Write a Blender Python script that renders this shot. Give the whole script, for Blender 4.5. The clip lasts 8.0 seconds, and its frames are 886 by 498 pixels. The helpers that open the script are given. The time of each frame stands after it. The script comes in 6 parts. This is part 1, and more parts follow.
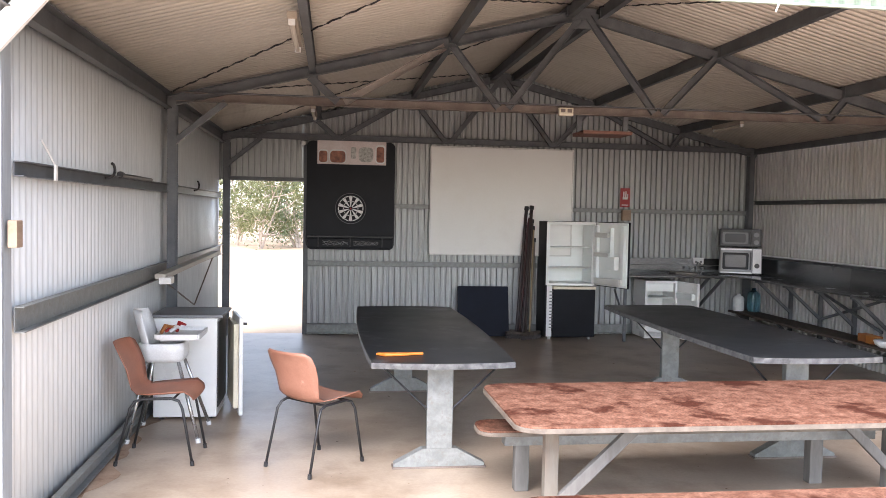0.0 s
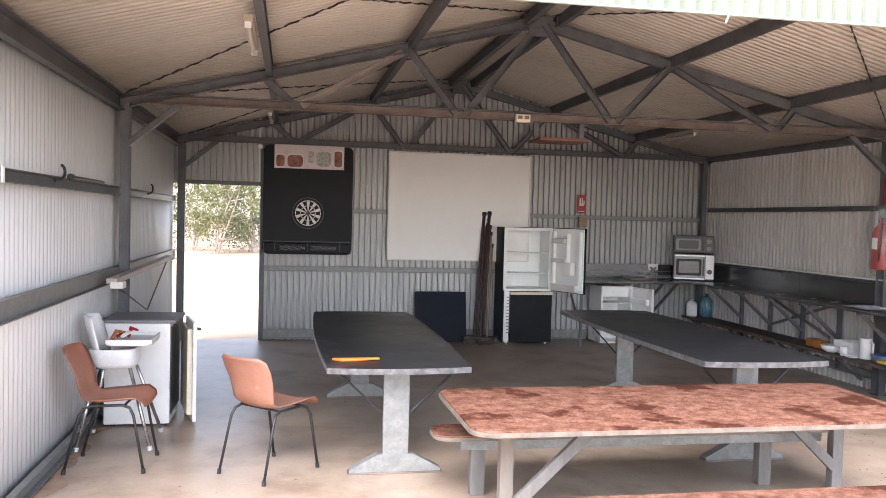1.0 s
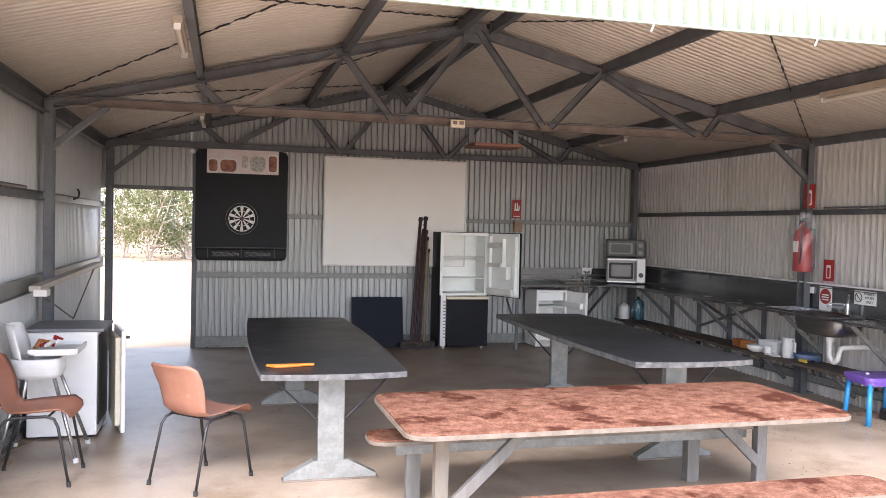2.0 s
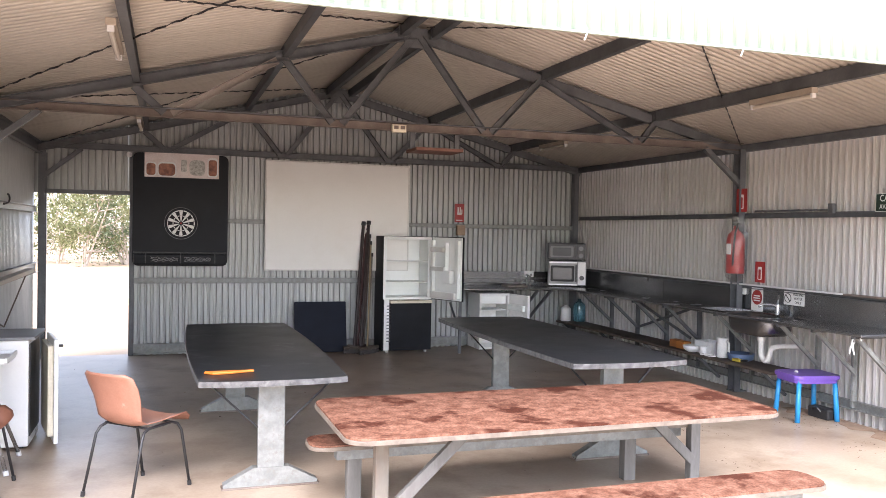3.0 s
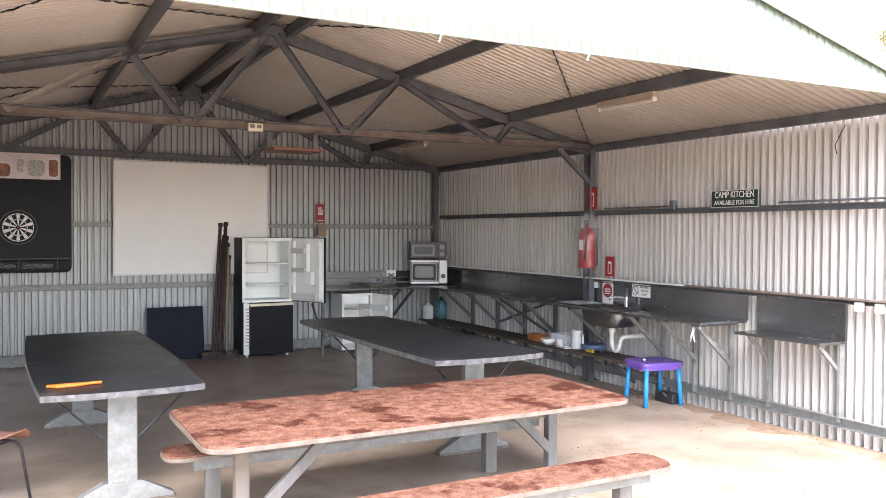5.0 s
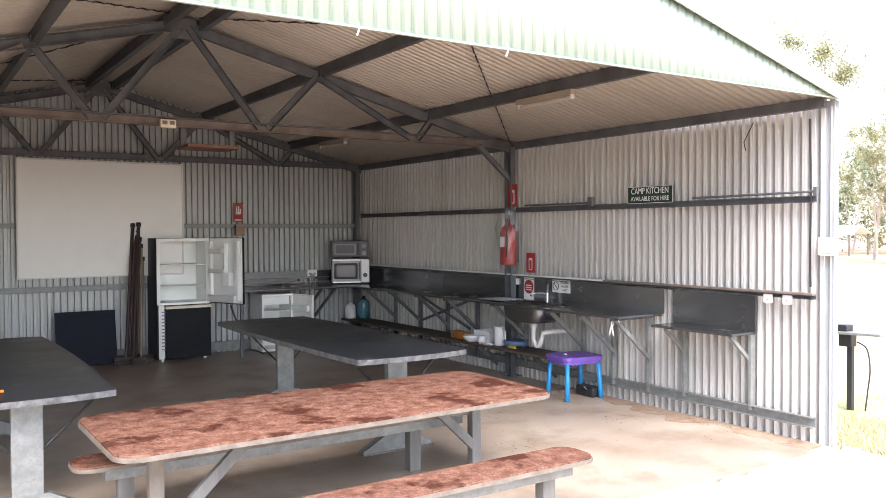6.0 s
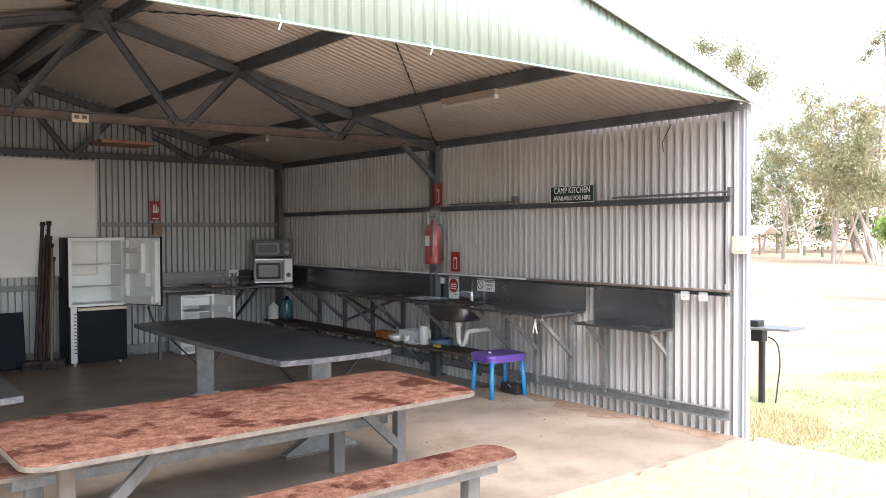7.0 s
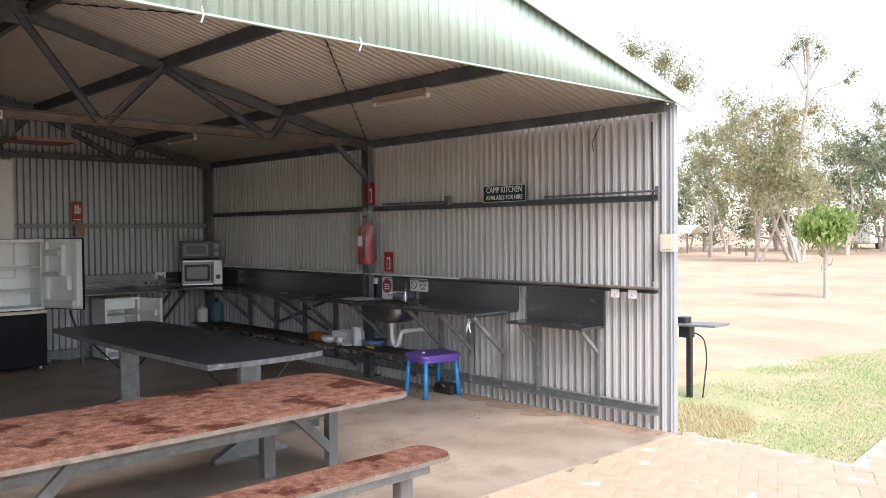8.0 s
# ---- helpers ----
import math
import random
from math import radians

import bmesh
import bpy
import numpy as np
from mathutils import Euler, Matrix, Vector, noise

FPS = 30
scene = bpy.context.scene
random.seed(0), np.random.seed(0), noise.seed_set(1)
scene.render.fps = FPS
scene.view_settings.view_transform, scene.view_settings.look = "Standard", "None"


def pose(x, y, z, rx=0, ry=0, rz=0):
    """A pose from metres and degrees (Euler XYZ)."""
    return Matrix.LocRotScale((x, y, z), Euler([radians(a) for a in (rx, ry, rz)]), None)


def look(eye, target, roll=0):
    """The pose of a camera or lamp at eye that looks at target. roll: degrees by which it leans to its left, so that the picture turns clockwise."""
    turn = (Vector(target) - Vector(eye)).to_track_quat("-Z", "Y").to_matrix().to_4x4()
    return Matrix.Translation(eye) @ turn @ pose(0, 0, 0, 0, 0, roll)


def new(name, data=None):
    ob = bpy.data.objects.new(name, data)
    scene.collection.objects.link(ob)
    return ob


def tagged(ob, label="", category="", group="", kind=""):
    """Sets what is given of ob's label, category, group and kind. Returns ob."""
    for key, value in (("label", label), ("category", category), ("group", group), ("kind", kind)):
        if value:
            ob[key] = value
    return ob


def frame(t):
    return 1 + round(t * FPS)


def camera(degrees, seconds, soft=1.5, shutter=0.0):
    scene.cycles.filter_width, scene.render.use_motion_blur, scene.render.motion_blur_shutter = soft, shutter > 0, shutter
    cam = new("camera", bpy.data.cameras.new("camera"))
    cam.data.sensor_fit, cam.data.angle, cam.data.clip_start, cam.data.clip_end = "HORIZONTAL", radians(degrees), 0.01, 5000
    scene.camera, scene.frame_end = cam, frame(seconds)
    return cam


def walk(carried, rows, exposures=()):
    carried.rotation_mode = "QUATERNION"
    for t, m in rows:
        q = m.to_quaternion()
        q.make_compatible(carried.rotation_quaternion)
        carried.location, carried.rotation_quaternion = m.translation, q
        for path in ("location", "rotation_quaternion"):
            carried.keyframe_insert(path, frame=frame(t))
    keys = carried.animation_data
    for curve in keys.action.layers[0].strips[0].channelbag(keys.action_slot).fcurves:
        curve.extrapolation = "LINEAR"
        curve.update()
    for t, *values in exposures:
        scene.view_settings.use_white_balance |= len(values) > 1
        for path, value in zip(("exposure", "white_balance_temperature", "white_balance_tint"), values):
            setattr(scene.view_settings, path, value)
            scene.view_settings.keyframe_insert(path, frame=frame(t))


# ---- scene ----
cam = camera(57.0, 8.0, 0.7)
PATH = [
    (0, look((-0.344, -1.311, 1.623), (-0.076, 0.669, 1.533), 1.15)),
    (0.5, look((-0.341, -1.330, 1.623), (-0.033, 0.645, 1.541), 1.41)),
    (1, look((-0.332, -1.319, 1.620), (0.035, 0.645, 1.546), 1.49)),
    (1.5, look((-0.319, -1.328, 1.614), (0.118, 0.622, 1.549), 1.41)),
    (2, look((-0.314, -1.333, 1.611), (0.201, 0.599, 1.555), 1.32)),
    (3.5, look((-0.277, -1.380, 1.626), (0.432, 0.489, 1.583), 0.98)),
    (4, look((-0.274, -1.378, 1.629), (0.515, 0.459, 1.586), 0.80)),
    (4.5, look((-0.282, -1.387, 1.627), (0.586, 0.415, 1.585), 0.64)),
    (6, look((-0.244, -1.342, 1.609), (0.867, 0.321, 1.565), -0.25)),
    (6.5, look((-0.268, -1.341, 1.609), (0.920, 0.267, 1.564), -0.16)),
    (7, look((-0.228, -1.323, 1.604), (1.030, 0.230, 1.558), -0.23)),
    (7.5, look((-0.198, -1.305, 1.590), (1.115, 0.204, 1.545), -0.30)),
    (8, look((-0.181, -1.305, 1.593), (1.196, 0.144, 1.548), -0.47)),
]
walk(cam, PATH, [(0, 2.6, 6450, 16), (1, 2.66, 6550, 19), (2, 2.68, 6550, 19), (3.5, 2.86, 6550, 18), (4.5, 2.92, 6500, 17), (6, 2.47, 6450, 16), (6.5, 2.28, 6450, 15), (7, 2.08, 6450, 15), (8, 1.62, 6450, 15)])

# ---- daylight: a bright, thinly overcast day ----
world = bpy.data.worlds.new("world")
scene.world = world
world.use_nodes = True
wn, wl = world.node_tree.nodes, world.node_tree.links
sky = wn.new("ShaderNodeTexSky")
sky.sky_type, sky.sun_disc = "NISHITA", False
sky.sun_elevation, sky.sun_rotation = radians(50), radians(203)
sky.dust_density, sky.air_density = 0.6, 1.0
veil = wn.new("ShaderNodeHueSaturation")
veil.inputs["Saturation"].default_value = 0.6
wl.new(sky.outputs[0], veil.inputs["Color"])
wl.new(veil.outputs[0], wn["Background"].inputs["Color"])
wn["Background"].inputs["Strength"].default_value = 0.15
sun = new("sun", bpy.data.lights.new("sun", "SUN"))
sun.data.energy, sun.data.angle, sun.data.color = 2.0, radians(45), (1.0, 0.98, 0.95)
sun.matrix_world = look((0, 0, 20), (6.6, 15.4, 0))


# ---- materials ----
def mat(name, c1, c2, rough=0.6, metal=0.0, scale=6.0, fine=90.0, bump=0.15, stretch=(1, 1, 1), stain=None, stain_scale=1.6, amount=0.5, vary=0.0, sharp=0.12, grain=0.82):
    m = bpy.data.materials.new(name)
    m.use_nodes = True
    n, l = m.node_tree.nodes, m.node_tree.links
    b = n["Principled BSDF"]
    b.inputs["Metallic"].default_value = metal
    tc, mp = n.new("ShaderNodeTexCoord"), n.new("ShaderNodeMapping")
    mp.inputs["Scale"].default_value = stretch
    l.new(tc.outputs["Object"], mp.inputs["Vector"])

    def noise_node(s, detail, rough_n=0.6):
        t = n.new("ShaderNodeTexNoise")
        t.inputs["Scale"].default_value, t.inputs["Detail"].default_value, t.inputs["Roughness"].default_value = s, detail, rough_n
        l.new(mp.outputs[0], t.inputs["Vector"])
        return t

    def ramp(source, lo, hi, a, z):
        r = n.new("ShaderNodeValToRGB")
        r.color_ramp.elements[0].position, r.color_ramp.elements[1].position = lo, hi
        r.color_ramp.elements[0].color, r.color_ramp.elements[1].color = (*a, 1), (*z, 1)
        l.new(source, r.inputs[0])
        return r

    def mix(fac, a, z, kind="MIX"):
        x = n.new("ShaderNodeMix")
        x.data_type, x.blend_type = "RGBA", kind
        if isinstance(fac, float):
            x.inputs[0].default_value = fac
        else:
            l.new(fac, x.inputs[0])
        l.new(a, x.inputs[6])
        l.new(z, x.inputs[7])
        return x.outputs[2]

    big, small = noise_node(scale, 5), noise_node(fine, 3)
    colour = ramp(big.outputs[0], 0.32, 0.68, c1, c2).outputs[0]
    speck = ramp(small.outputs[0], 0.3, 0.7, (grain,) * 3, (1, 1, 1)).outputs[0]
    colour = mix(0.7, colour, speck, "MULTIPLY")
    if stain:
        s = noise_node(stain_scale, 7, 0.65)
        where = ramp(s.outputs[0], 1 - amount - sharp / 2, 1 - amount + sharp / 2, (0, 0, 0), (1, 1, 1))
        other = n.new("ShaderNodeRGB")
        other.outputs[0].default_value = (*stain, 1)
        tinted = mix(0.6, other.outputs[0], speck, "MULTIPLY")
        colour = mix(where.outputs[0], colour, tinted)
    if vary:
        info = n.new("ShaderNodeObjectInfo")
        shade = ramp(info.outputs["Random"], 0, 1, (1 - vary,) * 3, (1, 1, 1))
        colour = mix(1.0, colour, shade.outputs[0], "MULTIPLY")
    l.new(colour, b.inputs["Base Color"])
    rr = n.new("ShaderNodeMapRange")
    rr.inputs["To Min"].default_value, rr.inputs["To Max"].default_value = max(0.02, rough - 0.12), min(1, rough + 0.12)
    l.new(big.outputs[0], rr.inputs["Value"])
    l.new(rr.outputs[0], b.inputs["Roughness"])
    if bump:
        bp = n.new("ShaderNodeBump")
        bp.inputs["Strength"].default_value, bp.inputs["Distance"].default_value = bump, 0.004
        l.new(small.outputs[0], bp.inputs["Height"])
        l.new(bp.outputs[0], b.inputs["Normal"])
    return m


SHEET = mat("zinc_sheet", (0.58, 0.562, 0.535), (0.69, 0.67, 0.645), 0.42, 0.2, 1.2, 60, 0.03, (1, 1, 0.12), (0.40, 0.36, 0.30), 2.5, 0.27, 0, 0.25)
# ROOF's warm, raised tone includes light bounced up from the sand.
ROOF = mat("bounce_warmed_roof_sheet", (0.54, 0.485, 0.41), (0.65, 0.595, 0.52), 0.5, 0.2, 1.0, 50, 0.03, (0.2, 1, 1), (0.38, 0.325, 0.26), 2.0, 0.3, 0, 0.3)
# WESTSHEET is paler and bluer than SHEET.
WESTSHEET = mat("pale_zinc_sheet", (0.62, 0.64, 0.645), (0.72, 0.735, 0.735), 0.45, 0.15, 1.2, 60, 0.02, (1, 1, 0.12), (0.50, 0.48, 0.45), 2.5, 0.2, 0, 0.25)
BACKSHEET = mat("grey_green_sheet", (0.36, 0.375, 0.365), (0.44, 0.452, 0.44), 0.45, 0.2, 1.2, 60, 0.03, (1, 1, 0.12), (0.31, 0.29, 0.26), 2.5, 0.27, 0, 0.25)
GREEN = mat("green_sheet", (0.33, 0.405, 0.34), (0.39, 0.47, 0.40), 0.45, 0.0, 1.5, 60, 0.03, (1, 1, 0.2))
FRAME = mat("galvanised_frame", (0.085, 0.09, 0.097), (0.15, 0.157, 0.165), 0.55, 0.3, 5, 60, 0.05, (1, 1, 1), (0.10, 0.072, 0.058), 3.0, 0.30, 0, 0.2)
GALV = mat("galvanised_steel", (0.175, 0.183, 0.18), (0.26, 0.27, 0.26), 0.5, 0.25, 14, 60, 0.05, (1, 1, 1), (0.20, 0.195, 0.18), 26, 0.42)
RUSTY = mat("rusty_angle", (0.13, 0.098, 0.082), (0.24, 0.20, 0.175), 0.7, 0.3, 5, 70, 0.2)
CONCRETE = mat("concrete", (0.295, 0.225, 0.167), (0.43, 0.355, 0.28), 0.40, 0.0, 0.9, 45, 0.12, (1, 1, 1), (0.19, 0.135, 0.09), 1.9, 0.37, 0, 0.3)
SAND = mat("sand", (0.42, 0.295, 0.19), (0.52, 0.385, 0.26), 0.95, 0.0, 0.35, 25, 0.5, (1, 1, 1), (0.35, 0.235, 0.145), 0.5, 0.38, 0, 0.3)
PAVER = mat("paver", (0.42, 0.30, 0.20), (0.50, 0.38, 0.265), 0.85, 0.0, 3, 60, 0.35, (1, 1, 1), (0.44, 0.29, 0.20), 2.5, 0.33, 0.06)
STAINLESS = mat("stainless", (0.20, 0.203, 0.21), (0.25, 0.253, 0.26), 0.24, 0.9, 2, 120, 0.01, (1, 1, 1), (0.17, 0.168, 0.165), 1.2, 0.3, 0, 0.4)
DARKTOP = mat("dark_table_top", (0.012, 0.0145, 0.018), (0.028, 0.032, 0.038), 0.36, 0.0, 2.0, 70, 0.08, (1, 1, 1), (0.10, 0.105, 0.11), 3.4, 0.37, 0, 0.16)
REDTOP = mat("worn_red_top", (0.128, 0.051, 0.032), (0.28, 0.143, 0.098), 0.75, 0.0, 16.0, 75, 0.35, (1, 1, 1), (0.072, 0.023, 0.014), 2.8, 0.45, 0, 0.07, 0.3)
EDGE = mat("pale_edge", (0.11, 0.086, 0.068), (0.19, 0.158, 0.128), 0.6, 0.0, 12, 60, 0.2, (1, 1, 1), (0.30, 0.16, 0.11), 9, 0.3)
ALLOY = mat("worn_alloy_edge", (0.08, 0.082, 0.085), (0.20, 0.20, 0.20), 0.45, 0.4, 20, 60, 0.1, (1, 1, 1), (0.07, 0.07, 0.07), 16, 0.40)
WHITE = mat("white_enamel", (0.74, 0.74, 0.72), (0.82, 0.82, 0.80), 0.3, 0.0, 3, 60, 0.02, (1, 1, 1), (0.60, 0.56, 0.48), 3, 0.2, 0, 0.3, 0.96)
CREAM = mat("cream_plastic", (0.66, 0.60, 0.45), (0.74, 0.68, 0.54), 0.45, 0.0, 4, 60, 0.03)
BOARD = mat("whiteboard", (0.74, 0.73, 0.70), (0.79, 0.78, 0.75), 0.42, 0.0, 0.8, 40, 0.004, (1, 1, 1), (0.70, 0.67, 0.62), 1.1, 0.3, 0, 0.4, 0.975)
def dull(m, level):
    m.node_tree.nodes["Principled BSDF"].inputs["Specular IOR Level"].default_value = level
    return m


BLACK = mat("black_paint", (0.006, 0.007, 0.010), (0.011, 0.0125, 0.017), 0.4, 0.0, 2.5, 60, 0.04, (1, 1, 1), (0.022, 0.022, 0.023), 3, 0.2, 0, 0.3)
NAVY = mat("navy_board", (0.004, 0.0058, 0.013), (0.009, 0.012, 0.024), 0.45, 0.0, 2, 60, 0.04)


dull(BLACK, 0.11), dull(NAVY, 0.1), dull(DARKTOP, 0.17), dull(CONCRETE, 0.5), dull(REDTOP, 0.12)


# ---- mesh tools ----
def part(name, bm, material, parent=None, label="", smooth=False):
    bmesh.ops.recalc_face_normals(bm, faces=bm.faces)
    me = bpy.data.meshes.new(name)
    if smooth:
        for f in bm.faces:
            f.smooth = True
    bm.to_mesh(me)
    bm.free()
    me.materials.append(material)
    ob = new(name, me)
    ob.parent = parent
    return tagged(ob, label)


def thing(name, m, label, category, group="", kind=""):
    ob = new(name)
    ob.empty_display_size = 0.1
    ob.matrix_world = m
    return tagged(ob, label, category, group, kind)


def box(bm, centre, size, m=None, bevel=0.0):
    """A box, bevelled where bevel is given."""
    t = bmesh.new()
    bmesh.ops.create_cube(t, size=1, matrix=Matrix.Translation(centre) @ Matrix.Diagonal((*size, 1)))
    if bevel:
        bmesh.ops.bevel(t, geom=t.edges[:], offset=bevel, segments=2, affect="EDGES", profile=0.6)
    if m is not None:
        bmesh.ops.transform(t, matrix=m, verts=t.verts)
    add(bm, t)
    return bm


def add(bm, t):
    me = bpy.data.meshes.new("t")
    t.to_mesh(me)
    t.free()
    bm.from_mesh(me)
    bpy.data.meshes.remove(me)


def beam(bm, a, b, w, h, up=(0, 0, 1), bevel=0.004):
    """A bar of w by h from a to b."""
    a, b = Vector(a), Vector(b)
    d = (b - a).normalized()
    side = d.cross(Vector(up))
    side = side.normalized() if side.length > 1e-4 else Vector((1, 0, 0))
    top = side.cross(d)
    m = Matrix((side, d, top)).transposed().to_4x4()
    m.translation = (a + b) / 2
    return box(bm, (0, 0, 0), (w, (b - a).length, h), m, bevel)


def channel(bm, a, b, w, h, up=(0, 0, 1), wall=0.006, flip=1):
    """A C section swept from a to b: a web of height h and two flanges of width w."""
    a, b = Vector(a), Vector(b)
    d = (b - a).normalized()
    side = d.cross(Vector(up)).normalized()
    top = side.cross(d)
    prof = [(0, -h / 2), (w, -h / 2), (w, -h / 2 + wall), (wall, -h / 2 + wall), (wall, h / 2 - wall), (w, h / 2 - wall), (w, h / 2), (0, h / 2)]
    ends = [[bm.verts.new(p + side * (flip * u) + top * v) for u, v in prof] for p in (a, b)]
    for i in range(8):
        k = (i + 1) % 8
        bm.faces.new((ends[0][i], ends[0][k], ends[1][k], ends[1][i]))
    for e in ends:
        for q in ((0, 1, 2, 3), (0, 3, 4, 7), (4, 5, 6, 7)):
            bm.faces.new([e[k] for k in q])
    return bm


def tube(bm, pts, r, seg=8, caps=True):
    """A round bar along pts; r is one radius or one for each point."""
    pts = [Vector(p) for p in pts]
    rs = r if isinstance(r, (list, tuple)) else [r] * len(pts)
    rings, ref = [], None
    for i, p in enumerate(pts):
        d = (pts[min(i + 1, len(pts) - 1)] - pts[max(i - 1, 0)]).normalized()
        if ref is None:
            ref = d.orthogonal().normalized()
        x = (ref - d * ref.dot(d)).normalized()
        ref = x
        y = d.cross(x)
        rings.append([bm.verts.new(p + (x * math.cos(k * math.tau / seg) + y * math.sin(k * math.tau / seg)) * rs[i]) for k in range(seg)])
    for a, b in zip(rings, rings[1:]):
        for k in range(seg):
            bm.faces.new((a[k], a[(k + 1) % seg], b[(k + 1) % seg], b[k]))
    if caps:
        bm.faces.new(rings[0][::-1])
        bm.faces.new(rings[-1])
    return bm


def disc(bm, centre, axis, r, depth, seg=24):
    c, a = Vector(centre), Vector(axis).normalized() * depth / 2
    return tube(bm, [c - a, c + a], r, seg)


def slab(bm, outline, z0, z1, bevel=0.0):
    """A plate with the given outline, from z0 to z1."""
    t = bmesh.new()
    lo, hi = [t.verts.new((x, y, z0)) for x, y in outline], [t.verts.new((x, y, z1)) for x, y in outline]
    t.faces.new(lo[::-1])
    t.faces.new(hi)
    n = len(outline)
    for i in range(n):
        t.faces.new((lo[i], lo[(i + 1) % n], hi[(i + 1) % n], hi[i]))
    if bevel:
        rim = [e for e in t.edges if abs(e.verts[0].co.z - e.verts[1].co.z) < 1e-6]
        bmesh.ops.bevel(t, geom=rim, offset=bevel, segments=2, affect="EDGES", profile=0.6)
    add(bm, t)
    return bm


def rounded(w, d, r, seg=5, cx=0, cy=0):
    """The outline of a rectangle with rounded corners."""
    out = []
    for sx, sy, a0 in ((1, 1, 0), (-1, 1, 90), (-1, -1, 180), (1, -1, 270)):
        for k in range(seg + 1):
            a = radians(a0 + 90 * k / seg)
            out.append((cx + sx * (w / 2 - r) + r * math.cos(a), cy + sy * (d / 2 - r) + r * math.sin(a)))
    return out


PITCH, AMP = 0.076, 0.015


def wavy(u):
    """Rolled roof profile, in metres from the sheet's middle."""
    return AMP * (-0.5 + 2.3 * math.exp(-((u - 0.5) / 0.16) ** 2))


def ribbed(u):
    """Wall profile: broad flat pans and narrow deep grooves."""
    d = abs(u - 0.5)
    return 0.009 - 0.004 * d * d - 0.072 * min(1.0, max(0.0, (0.285 - d) / 0.045))


def mild(u):
    """Gable wall profile: narrow grooves, less deep."""
    return 0.008 - 0.040 * min(1.0, max(0.0, (0.22 - abs(u - 0.5)) / 0.04))


def faint(u):
    """Shallow, closely rolled profile."""
    return 0.0075 * math.cos(u * math.tau)


def low_rib(u):
    """Shallow gable profile."""
    return 0.006 - 0.011 * min(1.0, max(0.0, (0.22 - abs(u - 0.5)) / 0.14))


def corrugated(bm, low, high, length, normal, seg=10, gauge=0.0016, profile=None):
    """A corrugated sheet: low(s) and high(s) give its two ends at s metres along its width."""
    n = Vector(normal).normalized()
    count = max(2, int(round(length / PITCH * seg)))
    front, back = [], []
    for i in range(count + 1):
        s = length * i / count
        o = n * (profile or wavy)((s / PITCH) % 1.0)
        a, b = Vector(low(s)) + o, Vector(high(s)) + o
        front.append((bm.verts.new(a), bm.verts.new(b)))
        back.append((bm.verts.new(a - n * gauge), bm.verts.new(b - n * gauge)))
    for i in range(count):
        for row in (front, back):
            f = bm.faces.new((row[i][0], row[i + 1][0], row[i + 1][1], row[i][1]))
            f.smooth = profile not in (ribbed, mild)
        for k in (0, 1):
            bm.faces.new((front[i][k], front[i + 1][k], back[i + 1][k], back[i][k]))
    return bm


# ---- the plan ----
LX, RX, BY = -1.80, 5.48, 9.42
EAVE, RIDGE_X, SLOPE = 2.575, 1.83, 0.260
RIDGE = EAVE + (RIDGE_X - LX) * SLOPE


def roof_z(x):
    return RIDGE - abs(x - RIDGE_X) * SLOPE


def front_y(x):
    return 2.15 + (x - LX) * (2.06 - 2.15) / (RX - LX)


WEST_END = 2.50


def truss_y(x):
    return 5.86 + (x - LX) * (5.72 - 5.86) / (RX - LX)


# ---- ground, floor ----
bm = bmesh.new()
for xs in ((-400, -60, -20, -8, LX - 0.15, RX + 0.1, 9, 14, 22, 40, 80, 400),):
    ys = (-400, -60, -12, 1.6, 6, 9.6, 14, 22, 34, 60, 120, 400)
    grid = [[bm.verts.new((x, y, -0.06)) for y in ys] for x in xs]
    for i in range(len(xs) - 1):
        for j in range(len(ys) - 1):
            bm.faces.new((grid[i][j], grid[i + 1][j], grid[i + 1][j + 1], grid[i][j + 1]))
ground = tagged(part("ground", bm, SAND), "bare sandy ground, pale orange and dry", "ground", kind="structure")
bm = bmesh.new()
slab(bm, [(LX - 0.06, front_y(LX - 0.06) - 0.04), (RX + 0.08, front_y(RX) - 0.02), (RX + 0.08, BY + 0.08), (LX - 0.06, BY + 0.08)], -0.12, 0.0)
floor = tagged(part("floor", bm, CONCRETE), "dusty brown concrete slab floor with damp stains", "floor", kind="structure")

# ---- walls of corrugated sheet ----
bm = bmesh.new()
corrugated(bm, lambda s: (LX, WEST_END + s, -0.03), lambda s: (LX, WEST_END + s, EAVE), BY + 0.03 - WEST_END, (1, 0, 0), 16, 0.0016, faint)
wall_left = tagged(part("wall_west", bm, WESTSHEET), "pale zinc corrugated steel wall", "wall", kind="structure")
bm = bmesh.new()
corrugated(bm, lambda s: (RX, front_y(RX) + s, -0.03), lambda s: (RX, front_y(RX) + s, EAVE - 0.058 + 0.048 * min(1.0, max(0.0, (s - 1.5) / 0.3))), BY + 0.03 - front_y(RX), (-1, 0, 0), 16, 0.0016, ribbed)
wall_right = tagged(part("wall_east", bm, SHEET), "pale zinc corrugated steel wall with a gap of light under the eave", "wall", kind="structure")
DOOR_L, DOOR_R, DOOR_H = -1.70, -0.72, 1.985
bm = bmesh.new()
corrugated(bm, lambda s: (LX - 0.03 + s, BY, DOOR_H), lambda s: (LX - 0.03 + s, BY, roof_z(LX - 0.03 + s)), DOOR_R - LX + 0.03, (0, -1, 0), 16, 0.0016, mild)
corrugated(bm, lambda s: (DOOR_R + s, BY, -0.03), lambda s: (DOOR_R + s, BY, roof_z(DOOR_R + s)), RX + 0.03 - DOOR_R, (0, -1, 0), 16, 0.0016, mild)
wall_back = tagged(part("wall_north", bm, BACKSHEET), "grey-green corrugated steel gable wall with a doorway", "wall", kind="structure")

